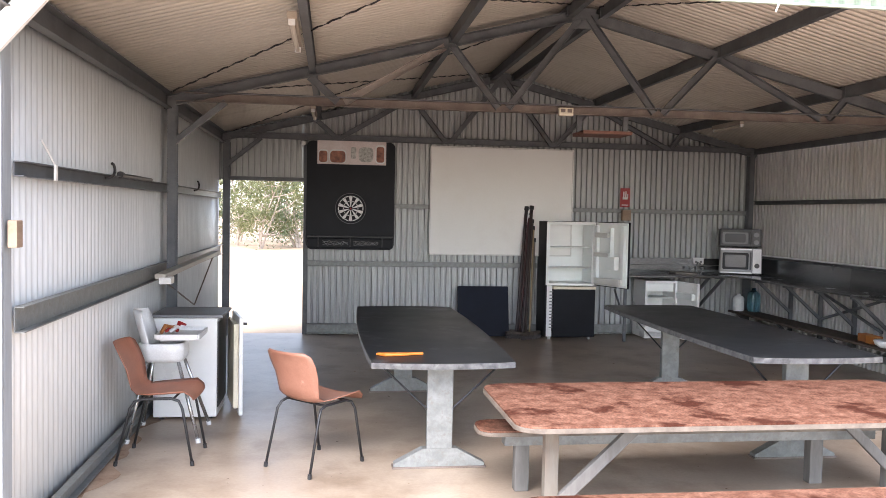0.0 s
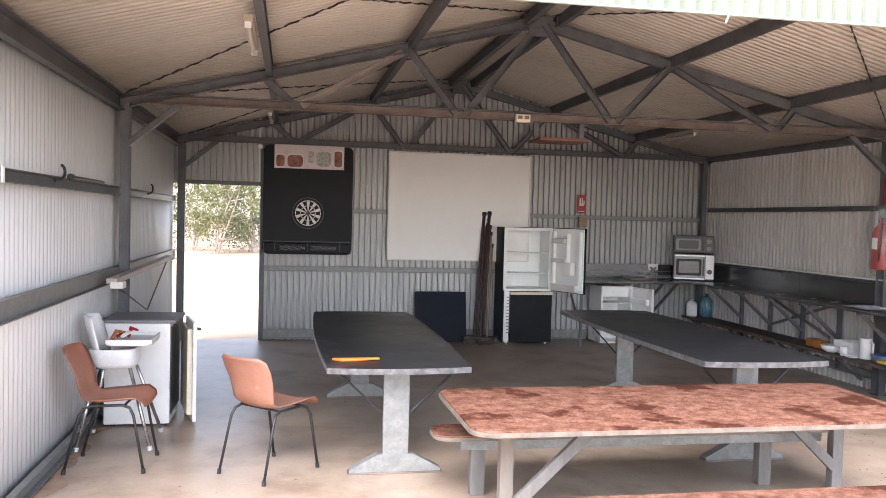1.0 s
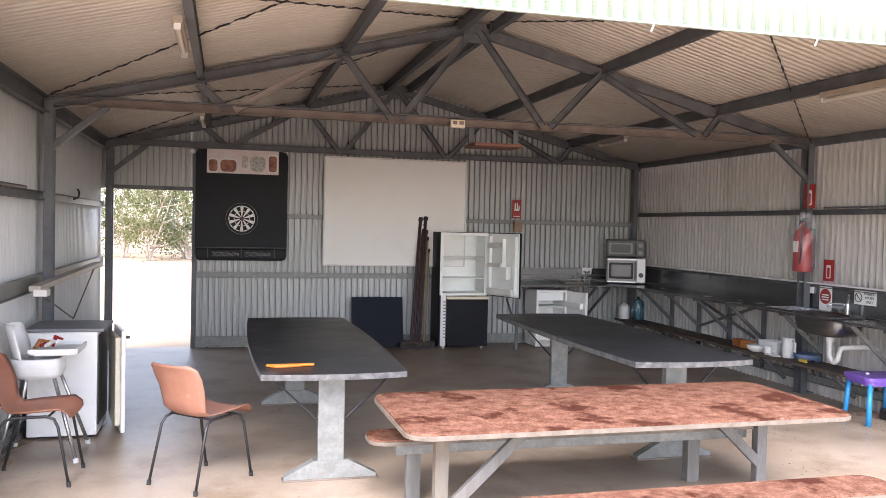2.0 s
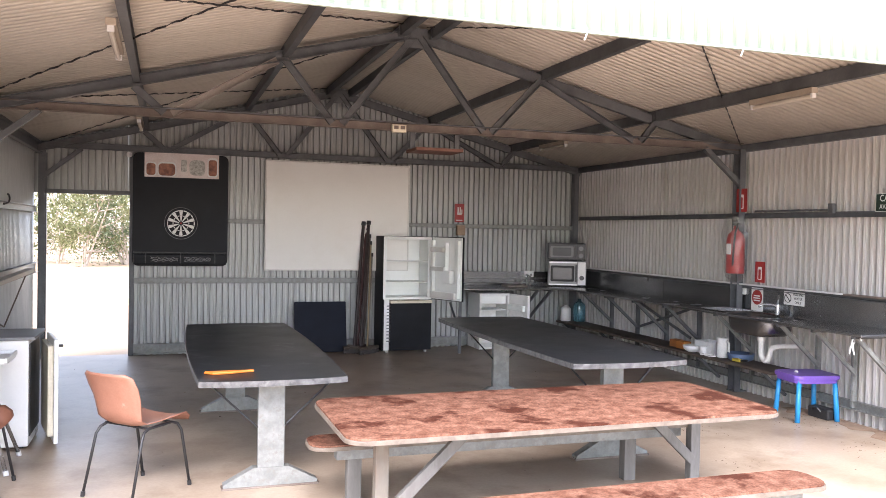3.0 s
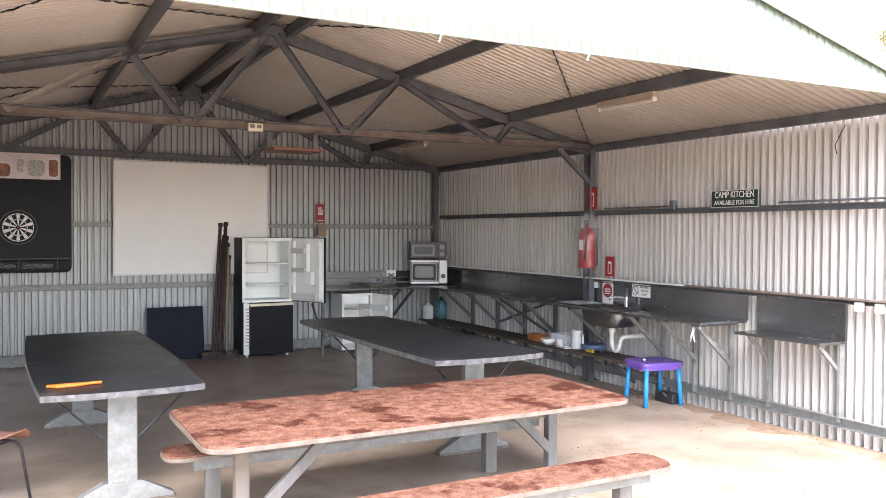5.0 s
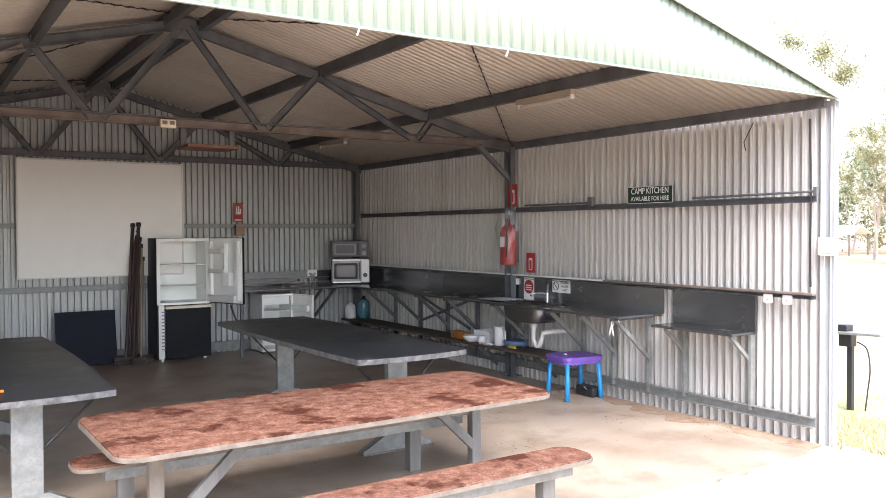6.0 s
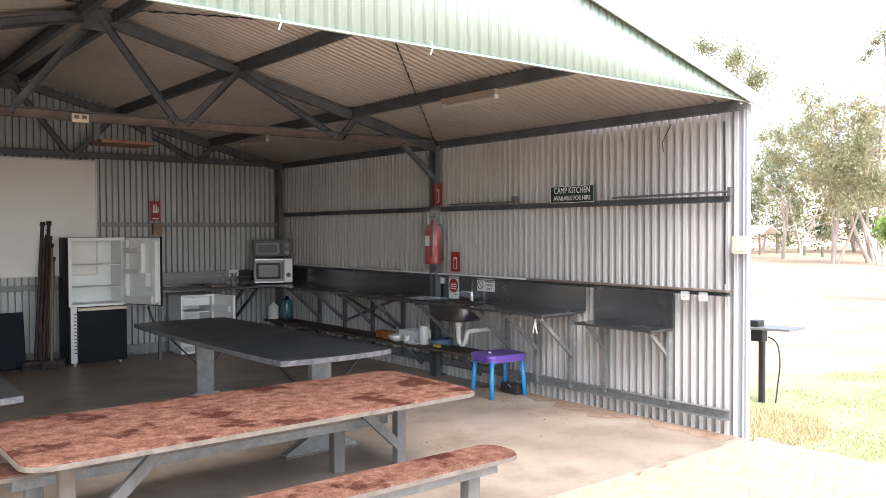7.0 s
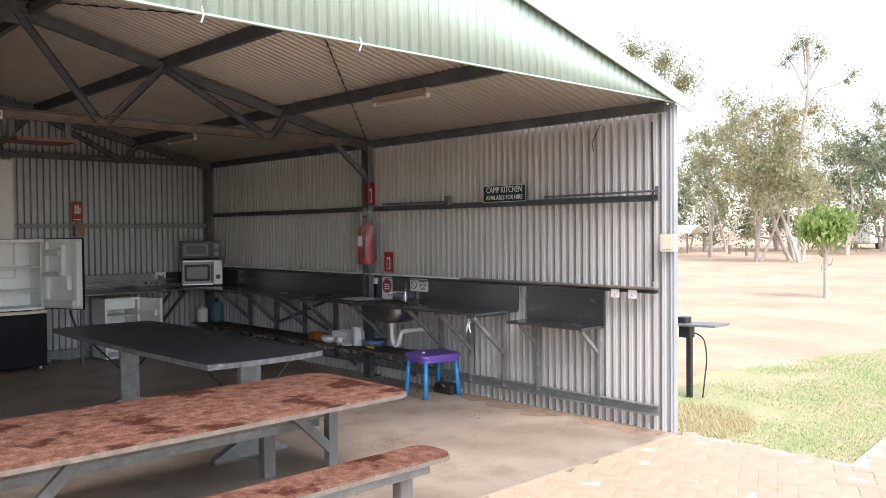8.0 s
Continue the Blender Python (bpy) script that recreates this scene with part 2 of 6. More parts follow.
# ---- roof ----
OVER = 0.16
for name, x0 in (("roof_west", LX - OVER), ("roof_east", RX + 0.03)):
    bm = bmesh.new()
    f0, f1 = front_y(x0) - 0.06, front_y(RIDGE_X) - 0.06
    run = BY + 0.1 - (f0 + f1) / 2
    corrugated(bm, lambda s, x0=x0, f0=f0: (x0, f0 + (BY + 0.1 - f0) * s / run, roof_z(x0)), lambda s, f1=f1: (RIDGE_X, f1 + (BY + 0.1 - f1) * s / run, RIDGE), run, (0, 0, 1))
    tagged(part(name, bm, ROOF), "corrugated steel roof sheets seen from below, cream-grey with the sand's bounce in their colour", "roof", kind="structure")
bm = bmesh.new()
for s in (-1, 1):
    beam(bm, (RIDGE_X + s * 0.08, front_y(RIDGE_X) - 0.08, RIDGE + 0.0), (RIDGE_X + s * 0.08, BY + 0.12, RIDGE + 0.0), 0.17, 0.004, (s * SLOPE, 0, 1), 0)
tagged(part("ridge_cap", bm, GREEN), "folded green ridge capping", "trim", kind="structure")

# green gable over the open front, with its capping
GZ = 2.57
bm = bmesh.new()
for xa, xb in ((LX, RIDGE_X), (RIDGE_X, RX + 0.1)):
    corrugated(bm, lambda s, xa=xa: (xa + s, front_y(xa + s) - 0.03, GZ), lambda s, xa=xa: (xa + s, front_y(xa + s) - 0.03, max(GZ + 0.01, roof_z(xa + s) - 0.012)), xb - xa, (0, -1, 0), 14, 0.0016, low_rib)
gable = tagged(part("gable_front", bm, GREEN), "pale green corrugated steel gable over the open front", "wall", kind="structure")
bm = bmesh.new()
for xe in (LX - OVER, RX + OVER):
    a, b = Vector((xe, front_y(xe) - 0.07, roof_z(xe) + 0.02)), Vector((RIDGE_X, front_y(RIDGE_X) - 0.07, RIDGE + 0.02))
    beam(bm, a, b, 0.012, 0.10, (0, 0, 1), 0.002)
    beam(bm, a + Vector((0, 0.09, 0.05)), b + Vector((0, 0.09, 0.05)), 0.19, 0.008, (0, 0, 1), 0.002)
tagged(part("barge_cap", bm, GREEN), "smooth pale green barge capping along the gable", "trim", kind="structure")
bm = bmesh.new()
beam(bm, (LX, front_y(LX) - 0.035, GZ - 0.005), (RX + 0.1, front_y(RX + 0.1) - 0.035, GZ - 0.005), 0.022, 0.012)
tagged(part("gable_flashing", bm, GREEN), "pale flashing along the gable's lower edge", "trim", kind="structure")


# ---- steel frame ----
def post(x, y, top, w, d, label, face):
    t = thing("steel_post", pose(x, y, 0), label, "post", "steel posts of the shed")
    bm = bmesh.new()
    channel(bm, (0, 0, 0.0), (0, 0, top), d, w, (0, 1, 0) if face else (1, 0, 0), 0.006, 1 if face != 2 else -1)
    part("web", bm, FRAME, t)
    bm = bmesh.new()
    box(bm, (0, 0, 0.006), (w + 0.05, d + 0.05, 0.012), None, 0.002)
    part("base_plate", bm, FRAME, t)
    return t


TOPL = EAVE - 0.05
post(LX + 0.07, truss_y(LX), TOPL, 0.11, 0.07, "grey galvanised steel wall post under the middle truss", 2)
post(RX - 0.08, truss_y(RX), TOPL, 0.11, 0.07, "grey galvanised steel wall post behind the fire extinguisher", 1)
post(LX + 0.07, BY - 0.08, TOPL, 0.10, 0.07, "grey galvanised steel corner post beside the doorway", 2)
post(RX - 0.08, BY - 0.08, TOPL, 0.10, 0.07, "dark grey steel corner post", 1)


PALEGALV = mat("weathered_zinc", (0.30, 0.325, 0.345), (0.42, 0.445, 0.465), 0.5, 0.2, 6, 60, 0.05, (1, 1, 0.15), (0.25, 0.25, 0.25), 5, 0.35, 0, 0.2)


def front_post(x, y, label):
    t = thing("front_post", pose(x, y, 0), label, "post", "front posts")
    bm = bmesh.new()
    s = 1 if x > 0 else -1
    box(bm, (0, 0.01, 1.28), (0.05, 0.09, 2.56), None, 0.006)
    box(bm, (-s * 0.018, -0.045, 1.28), (0.014, 0.03, 2.56), None, 0.004)
    part("column", bm, PALEGALV, t)
    bm = bmesh.new()
    box(bm, (s * 0.014, -0.052, 1.28), (0.034, 0.006, 2.56), None, 0.002)
    box(bm, (s * 0.034, 0, 1.28), (0.006, 0.11, 2.56), None, 0.002)
    part("flashing", bm, PALEGALV, t, "pale folded corner flashing")
    return t


front_post(RX + 0.03, front_y(RX) + 0.05, "galvanised front corner post with pale folded flashing")
front_post(LX + 0.01, WEST_END, "weathered galvanised front corner post")


WEB_PALE = mat("pale_web", (0.22, 0.19, 0.165), (0.34, 0.30, 0.27), 0.7, 0.0, 5, 60, 0.2)


def truss(at, y_off, label, pale):
    """A gable truss whose foot lies on the line at(x)."""
    t = thing("roof_truss", pose(RIDGE_X, at(RIDGE_X) + y_off, EAVE), label, "truss", "roof trusses")
    o = Vector((RIDGE_X, at(RIDGE_X) + y_off, EAVE))

    def p(x, z):
        return Vector((x, at(x) + y_off, z)) - o

    zc = 2.55
    for x in (LX + 0.05, RX - 0.05):
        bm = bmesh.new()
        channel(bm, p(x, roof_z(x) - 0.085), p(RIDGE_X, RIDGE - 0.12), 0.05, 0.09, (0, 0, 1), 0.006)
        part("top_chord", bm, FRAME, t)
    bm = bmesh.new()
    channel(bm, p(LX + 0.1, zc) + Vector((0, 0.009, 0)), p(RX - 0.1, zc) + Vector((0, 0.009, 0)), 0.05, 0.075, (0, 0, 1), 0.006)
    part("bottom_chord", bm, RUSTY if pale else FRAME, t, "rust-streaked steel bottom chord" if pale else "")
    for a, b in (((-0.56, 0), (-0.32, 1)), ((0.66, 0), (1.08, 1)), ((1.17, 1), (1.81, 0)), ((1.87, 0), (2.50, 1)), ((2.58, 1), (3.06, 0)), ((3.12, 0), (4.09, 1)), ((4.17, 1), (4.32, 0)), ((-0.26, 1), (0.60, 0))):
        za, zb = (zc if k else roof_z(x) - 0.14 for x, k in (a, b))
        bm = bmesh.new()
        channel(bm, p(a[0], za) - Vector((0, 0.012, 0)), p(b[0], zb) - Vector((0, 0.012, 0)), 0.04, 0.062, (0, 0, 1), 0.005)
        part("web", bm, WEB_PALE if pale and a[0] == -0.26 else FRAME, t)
    bm = bmesh.new()
    box(bm, p(RIDGE_X, RIDGE - 0.16) - Vector((0, 0.03, 0)), (0.22, 0.01, 0.18), None, 0.002)
    part("gusset", bm, FRAME, t)
    for x, s in ((LX + 0.08, 1), (RX - 0.08, -1))[:2 if pale else 1]:
        bm = bmesh.new()
        beam(bm, p(x, 2.14), p(x + s * 0.46, zc - 0.03), 0.05, 0.05)
        part("knee_brace", bm, FRAME, t)
    return t


truss(truss_y, 0.0, "grey welded steel roof truss with a rust-streaked bottom chord", True)
truss(lambda x: BY - 0.12, 0.0, "grey welded steel roof truss against the gable wall", False)


def purlin(x, depth, width, label, drop=0.012):
    y0 = front_y(x) + 0.02
    t = thing("purlin", pose(x, y0, roof_z(x)), label, "purlin", "purlins under the roof")
    bm = bmesh.new()
    channel(bm, (0, 0, -depth / 2 - drop), (0, BY - 0.02 - y0, -depth / 2 - drop), width, depth, (0, 0, 1), 0.005)
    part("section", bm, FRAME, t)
    for y in (truss_y(x), BY - 0.12):
        bm = bmesh.new()
        box(bm, (-0.006, y - y0, -depth / 2 - drop - 0.01), (0.008, 0.09, depth * 0.9), None, 0.002)
        part("cleat", bm, FRAME, t)
    return t


for x in (-0.56, 0.65, 1.68, 1.98, 3.10, 4.32):
    purlin(x, 0.10, 0.055, "dark grey steel purlin under the roof sheets")
purlin(LX + 0.05, 0.13, 0.06, "dark grey steel eave beam along the wall top")
purlin(RX - 0.085, 0.075, 0.06, "thin dark grey steel eave rail along the wall top", 0.014)


def girt(name, a, b, w, h, label, material=None):
    """A rail along a wall."""
    a, b = Vector(a), Vector(b)
    t = thing(name, Matrix.Translation(a), label, "wall rail", "wall rails")
    bm = bmesh.new()
    channel(bm, (0, 0, 0), b - a, w, h, (0, 0, 1), 0.006, 1)
    part("section", bm, material or FRAME, t)
    return t


W = LX + 0.04
for z, h in ((1.78, 0.07), (1.10, 0.12), (0.07, 0.10)):
    girt("wall_rail", (W, WEST_END + 0.06, z), (W, BY - 0.1, z), 0.045, h, "grey steel rail along the pale corrugated wall", GALV if z < 1.5 else None)
E = RX - 0.04
for z, h in ((1.835, 0.052), (1.108, 0.045), (0.165, 0.08)):
    girt("wall_rail", (E, BY - 0.1, z), (E, front_y(RX) + 0.1, z), 0.045, h, "grey steel rail along the corrugated wall behind the kitchen bench", GALV if z < 0.5 else None)
N = BY - 0.035
for z, x0, h in ((1.69, DOOR_R + 0.05, 0.06), (0.93, DOOR_R + 0.05, 0.07), (0.085, DOOR_R + 0.05, 0.12)):
    girt("wall_rail", (x0, N, z), (RX - 0.14, N, z), 0.04, h, "grey steel rail across the back wall", GALV)

# doorway frame
t = thing("door_frame", pose(DOOR_L, BY, 0), "plain grey steel frame of the open doorway", "door frame")
bm = bmesh.new()
beam(bm, (DOOR_R - DOOR_L + 0.025, -0.02, 0), (DOOR_R - DOOR_L + 0.025, -0.02, 2.46), 0.06, 0.05, (0, 1, 0))
part("jamb", bm, FRAME, t)
bm = bmesh.new()
beam(bm, (0.02, -0.02, 0), (0.02, -0.02, 2.46), 0.06, 0.05, (0, 1, 0))
part("jamb", bm, FRAME, t)
bm = bmesh.new()
beam(bm, (0, -0.02, DOOR_H + 0.02), (DOOR_R - DOOR_L, -0.02, DOOR_H + 0.02), 0.05, 0.05)
part("lintel", bm, FRAME, t)


# ---- small tools for furniture and signs ----
BACK = Matrix(((1, 0, 0), (0, 0, -1), (0, 1, 0))).to_4x4()
EAST = Matrix(((0, 0, -1), (-1, 0, 0), (0, 1, 0))).to_4x4()


def plain(name, c, rough=0.5, metal=0.0, fine=80.0, bump=0.04):
    return mat(name, tuple(v * 0.85 for v in c), c, rough, metal, 4, fine, bump)


def smooth_line(pts, n=6):
    """A rounded line through the points."""
    pts = [Vector(p) for p in pts]
    out = []
    for i in range(len(pts) - 1):
        a, b, c, d = (pts[max(0, min(len(pts) - 1, k))] for k in (i - 1, i, i + 1, i + 2))
        for k in range(n):
            f = k / n
            out.append(0.5 * (2 * b + (c - a) * f + (2 * a - 5 * b + 4 * c - d) * f * f + (3 * b - a - 3 * c + d) * f ** 3))
    return out + [pts[-1]]


def on_wall(turn, x, y, z):
    return Matrix.Translation((x, y, z)) @ turn


def letters(words, size, x, y, z, material, parent, squeeze=1.0):
    cu = bpy.data.curves.new("lettering", "FONT")
    cu.body, cu.size, cu.align_x, cu.align_y, cu.extrude = words, size, "CENTER", "CENTER", 0.0008
    ob = new("lettering", cu)
    me = bpy.data.meshes.new_from_object(ob.evaluated_get(bpy.context.evaluated_depsgraph_get()))
    bpy.data.objects.remove(ob)
    me.materials.clear()
    me.materials.append(material)
    ob = new("lettering", me)
    ob.parent = parent
    ob.matrix_basis = Matrix.Translation((x, y, z)) @ Matrix.Diagonal((squeeze, 1.0, 1.0, 1.0))
    return ob


def bars(rows, material, parent, name="print", z=0.004):
    """Flat printed bars: centre x, y, width, height."""
    for x, y, w, h in rows:
        bm = bmesh.new()
        box(bm, (x, y, z), (w, h, 0.0016))
        part(name, bm, material, parent)


def panel(name, m, w, h, material, label, category, depth=0.004, r=0.006, group=""):
    t = thing(name, m, label, category, group)
    bm = bmesh.new()
    slab(bm, rounded(w, h, r), 0, depth, 0.001)
    part("board", bm, material, t)
    return t


ORANGE = mat("orange_plastic", (0.29, 0.112, 0.066), (0.38, 0.165, 0.105), 0.5, 0.0, 6, 90, 0.05, (1, 1, 1), (0.62, 0.40, 0.30), 5, 0.22, 0, 0.2)
TANGERINE = plain("orange_paint", (0.75, 0.22, 0.03), 0.5)
BLACKSTEEL = plain("black_steel", (0.035, 0.035, 0.037), 0.4, 0.3)
CHROME = plain("brushed_tube", (0.6, 0.61, 0.62), 0.25, 0.9)
PURPLE = plain("purple_plastic", (0.19, 0.10, 0.46), 0.4)
BLUE = plain("blue_plastic", (0.02, 0.27, 0.60), 0.4)
RED = plain("red_paint", (0.32, 0.018, 0.016), 0.4)
PRINT_WHITE = plain("white_print", (0.8, 0.8, 0.78), 0.5)
PRINT_BLACK = plain("black_print", (0.02, 0.02, 0.022), 0.5)
DARKGREEN = plain("dark_green_paint", (0.004, 0.022, 0.013), 0.45)
WOOD = mat("weathered_timber", (0.20, 0.13, 0.085), (0.34, 0.24, 0.17), 0.75, 0.0, 4, 70, 0.25, (1, 0.15, 1), (0.12, 0.075, 0.05), 4, 0.3)
PALEWOOD = mat("pale_timber", (0.125, 0.11, 0.09), (0.20, 0.18, 0.15), 0.7, 0.0, 6, 70, 0.2, (1, 1, 0.2), (0.16, 0.12, 0.09), 4, 0.36)
GREYWOOD = mat("grey_timber", (0.105, 0.10, 0.092), (0.19, 0.182, 0.17), 0.75, 0.0, 8, 70, 0.25, (1, 1, 0.25), (0.085, 0.07, 0.06), 5, 0.33)
DARKWOOD = mat("dark_timber", (0.05, 0.036, 0.028), (0.10, 0.075, 0.058), 0.7, 0.0, 5, 60, 0.2)
BROOM = mat("dark_broomstick", (0.014, 0.008, 0.0075), (0.035, 0.016, 0.014), 0.5, 0.0, 5, 60, 0.05)
WHITEPLASTIC = plain("white_plastic", (0.78, 0.78, 0.77), 0.35)
PVC = plain("pvc_pipe", (0.72, 0.71, 0.68), 0.4)
INNER = mat("fridge_liner", (0.76, 0.79, 0.77), (0.83, 0.85, 0.83), 0.35, 0.0, 3, 60, 0.004, grain=0.97)
DARKGLASS = plain("dark_oven_glass", (0.02, 0.023, 0.03), 0.22)
dull(DARKGLASS, 0.1)
GREYPLASTIC = plain("grey_plastic", (0.20, 0.20, 0.205), 0.5)
BROWNPLASTIC = plain("brown_box", (0.30, 0.11, 0.03), 0.5)
YELLOW = plain("yellow_plastic", (0.62, 0.46, 0.06), 0.5)
CLEAR = bpy.data.materials.new("clear_plastic")
CLEAR.use_nodes = True
CLEAR.node_tree.nodes["Principled BSDF"].inputs["Transmission Weight"].default_value = 0.9
CLEAR.node_tree.nodes["Principled BSDF"].inputs["Base Color"].default_value = (0.30, 0.58, 0.68, 1)
CLEAR.node_tree.nodes["Principled BSDF"].inputs["Roughness"].default_value = 0.15
LAMPBODY = plain("aged_cream_enamel", (0.40, 0.34, 0.27), 0.45)
REDWOOD = mat("red_brown_board", (0.13, 0.055, 0.038), (0.20, 0.09, 0.065), 0.7, 0, 5, 60, 0.2)
TUBE = bpy.data.materials.new("diffuser")
TUBE.use_nodes = True
TUBE.node_tree.nodes["Principled BSDF"].inputs["Base Color"].default_value = (0.55, 0.50, 0.42, 1)
TUBE.node_tree.nodes["Principled BSDF"].inputs["Roughness"].default_value = 0.4


# ---- strap bracing under the roof ----
def strap(xa, ya, xb, yb, label="twisted dark steel strap bracing under the roof sheets"):
    t = thing("roof_brace", pose(xa, ya, roof_z(xa)), label, "brace", "roof bracing")
    o = Vector((xa, ya, roof_z(xa)))
    n = 110
    bm = bmesh.new()
    side = Vector((ya - yb, xb - xa, 0)).normalized()
    for k in range(n):
        p, q = ((xa + (xb - xa) * f, ya + (yb - ya) * f) for f in (k / n, (k + 1) / n))
        a = Vector((*p, roof_z(p[0]) - 0.03 - 0.004 * math.sin(k * 1.9))) - o
        b = Vector((*q, roof_z(q[0]) - 0.03 - 0.004 * math.sin((k + 1) * 1.9))) - o
        beam(bm, a, b, 0.013, 0.004, side * math.sin(k * 0.7) + Vector((0, 0, math.cos(k * 0.7))), 0)
    part("band", bm, BLACKSTEEL, t)


strap(-1.70, 5.75, 1.78, 2.22)
strap(1.78, 5.75, -1.65, 2.35)
strap(1.93, 5.75, 4.30, 2.12)
strap(5.40, 5.75, 1.90, 2.25)
strap(-1.60, 5.95, 1.75, 9.35)
strap(-1.65, 9.35, 1.75, 6.00)

# ---- boat-shaped dark tables on galvanised pedestals ----


def pedestal(parent, x, y, top, spread):
    p = None
    bm = bmesh.new()
    box(bm, (x, y, 0.11 + (top - 0.12) / 2), (0.165, 0.055, top - 0.12), None, 0.006)
    p = part("pedestal", bm, GALV, parent, "mottled galvanised steel column")
    bm = bmesh.new()
    outline = [(-0.29, 0.012), (0.29, 0.012), (0.29, 0.03), (0.11, 0.125), (-0.11, 0.125), (-0.29, 0.03)]
    t = bmesh.new()
    fr, bk = [t.verts.new((x + u, y - 0.035, v)) for u, v in outline], [t.verts.new((x + u, y + 0.035, v)) for u, v in outline]
    t.faces.new(fr)
    t.faces.new(bk[::-1])
    for i in range(6):
        t.faces.new((fr[i], bk[i], bk[(i + 1) % 6], fr[(i + 1) % 6]))
    add(bm, t)
    part("foot", bm, GALV, parent)
    bm = bmesh.new()
    box(bm, (x, y, 0.006), (0.60, 0.09, 0.012), None, 0.003)
    part("foot_plate", bm, RUSTY, parent, "rust-edged foot plate")
    for s in (-1, 1):
        bm = bmesh.new()
        tube(bm, [(x + s * 0.08, y, top * 0.55), (x + s * spread, y - 0.02, top - 0.01)], 0.007, 6)
        part("brace_rod", bm, BLACKSTEEL, parent)


def boat_table(cx, cy, z, w, l, pedestals, label):
    t = thing("games_table", pose(cx, cy, 0), label, "table", "dark boat-shaped tables")
    pts, n = [], 14
    for k in range(n + 1):
        f = k / n * 2 - 1
        pts.append((w / 2 * (1 - 0.04 * (f * f)) + 0.02 * (1 - f * f), f * l / 2))
    for k in range(1, 9):
        f = 1 - 2 * k / 9
        pts.append((w / 2 * 0.97 * f, l / 2 + 0.045 * (1 - f * f)))
    for k in range(n + 1):
        f = 1 - k / n * 2
        pts.append((-w / 2 * (1 - 0.04 * (f * f)) - 0.02 * (1 - f * f), f * l / 2))
    for k in range(1, 9):
        f = -1 + 2 * k / 9
        pts.append((w / 2 * 0.97 * f, -l / 2 - 0.045 * (1 - f * f)))
    bm = bmesh.new()
    slab(bm, pts, z - 0.034, z, 0.004)
    part("tabletop", bm, DARKTOP, t)
    bm = bmesh.new()
    k = len(pts)
    for i in range(k):
        a, b = Vector((*pts[i], z - 0.018)), Vector((*pts[(i + 1) % k], z - 0.018))
        beam(bm, a * 1.0, b * 1.0, 0.010, 0.036, (0, 0, 1), 0)
    bmesh.ops.remove_doubles(bm, verts=bm.verts, dist=0.004)
    part("edge_strip", bm, ALLOY, t, "chipped aluminium edge strip")
    for x, y in pedestals:
        pedestal(t, x - cx, y - cy, z - 0.03, w * 0.42)
    for s in (-1, 1):
        bm = bmesh.new()
        beam(bm, (s * 0.14, -l * 0.42, z - 0.05), (s * 0.14, l * 0.42, z - 0.05), 0.035, 0.03)
        part("bearer", bm, FRAME, t)
    return t


boat_table(0.345, 5.07, 0.703, 0.92, 2.92, ((0.345, 3.79), (0.30, 5.98)), "long dark-topped table on galvanised steel pedestals, an orange bat on it")
boat_table(2.745, 4.93, 0.746, 0.92, 2.86, ((2.79, 3.83), (2.785, 5.90)), "long dark-topped table on galvanised pedestals, scuffed pale at one end")

# an orange frame lying on the first table
t = thing("orange_tool", pose(0.090, 3.857, 0.706, 0, 0, 4), "flat bright orange plastic tool lying on the dark tabletop", "tool")
bm = bmesh.new()
slab(bm, [(-0.15, 0.01), (-0.13, 0.04), (0.02, 0.035), (0.15, 0.02), (0.15, -0.005), (0.02, 0.005), (-0.12, 0.012)], 0.0, 0.012, 0.003)
part("blade", bm, TANGERINE, t)
bm = bmesh.new()
tube(bm, [(-0.14, 0.01, 0.008), (-0.10, -0.04, 0.008), (0.0, -0.035, 0.008), (0.08, -0.01, 0.008), (0.15, 0.0, 0.008)], 0.009, 8)
part("handle", bm, TANGERINE, t)


# ---- worn red picnic table and benches ----
def plank_top(name, cx, cy, z, l, w, thick, r, turn, label, category, group):
    t = thing(name, pose(cx, cy, 0, 0, 0, turn), label, category, group)
    bm = bmesh.new()
    slab(bm, rounded(l, w, r, 6), z - thick * 0.55, z, 0.004)
    part("top" if category == "table" else "seat", bm, REDTOP, t, "flaking red-brown painted board")
    bm = bmesh.new()
    slab(bm, rounded(l + 0.012, w + 0.012, r, 6), z - thick * 0.95, z - thick * 0.3, 0.005)
    part("edging", bm, EDGE, t, "pale worn rounded edging")
    return t


t = plank_top("picnic_table", 1.835, 2.94, 0.61, 2.58, 0.99, 0.036, 0.11, 0.4, "long table with a worn red-brown top on grey timber legs", "table", "")
back = t.matrix_world.inverted()
for x, y, sx, m in ((0.775, 2.70, 1, PALEWOOD), (3.02, 3.17, -1, GREYWOOD)):
    bm = bmesh.new()
    a = back @ Vector((x, y, 0))
    box(bm, (a.x, a.y, 0.287), (0.072, 0.062, 0.574), None, 0.006)
    part("leg", bm, m, t, "square weathered leg")
    bm = bmesh.new()
    b = back @ Vector((x + sx * 0.46, y, 0))
    beam(bm, (a.x + sx * 0.03, a.y - 0.03, 0.15), (b.x, b.y - 0.03, 0.555), 0.035, 0.06)
    part("brace", bm, GREYWOOD, t)
for y in (-0.24, 0.24):
    bm = bmesh.new()
    beam(bm, (-1.07, y, 0.545), (1.16, y, 0.545), 0.05, 0.065)
    part("rail", bm, GALV, t, "galvanised rail under the top")
for x in (-1.03, 1.16):
    bm = bmesh.new()
    beam(bm, (x, -0.34, 0.553), (x, 0.34, 0.553), 0.06, 0.045)
    part("cross_rail", bm, GREYWOOD, t)


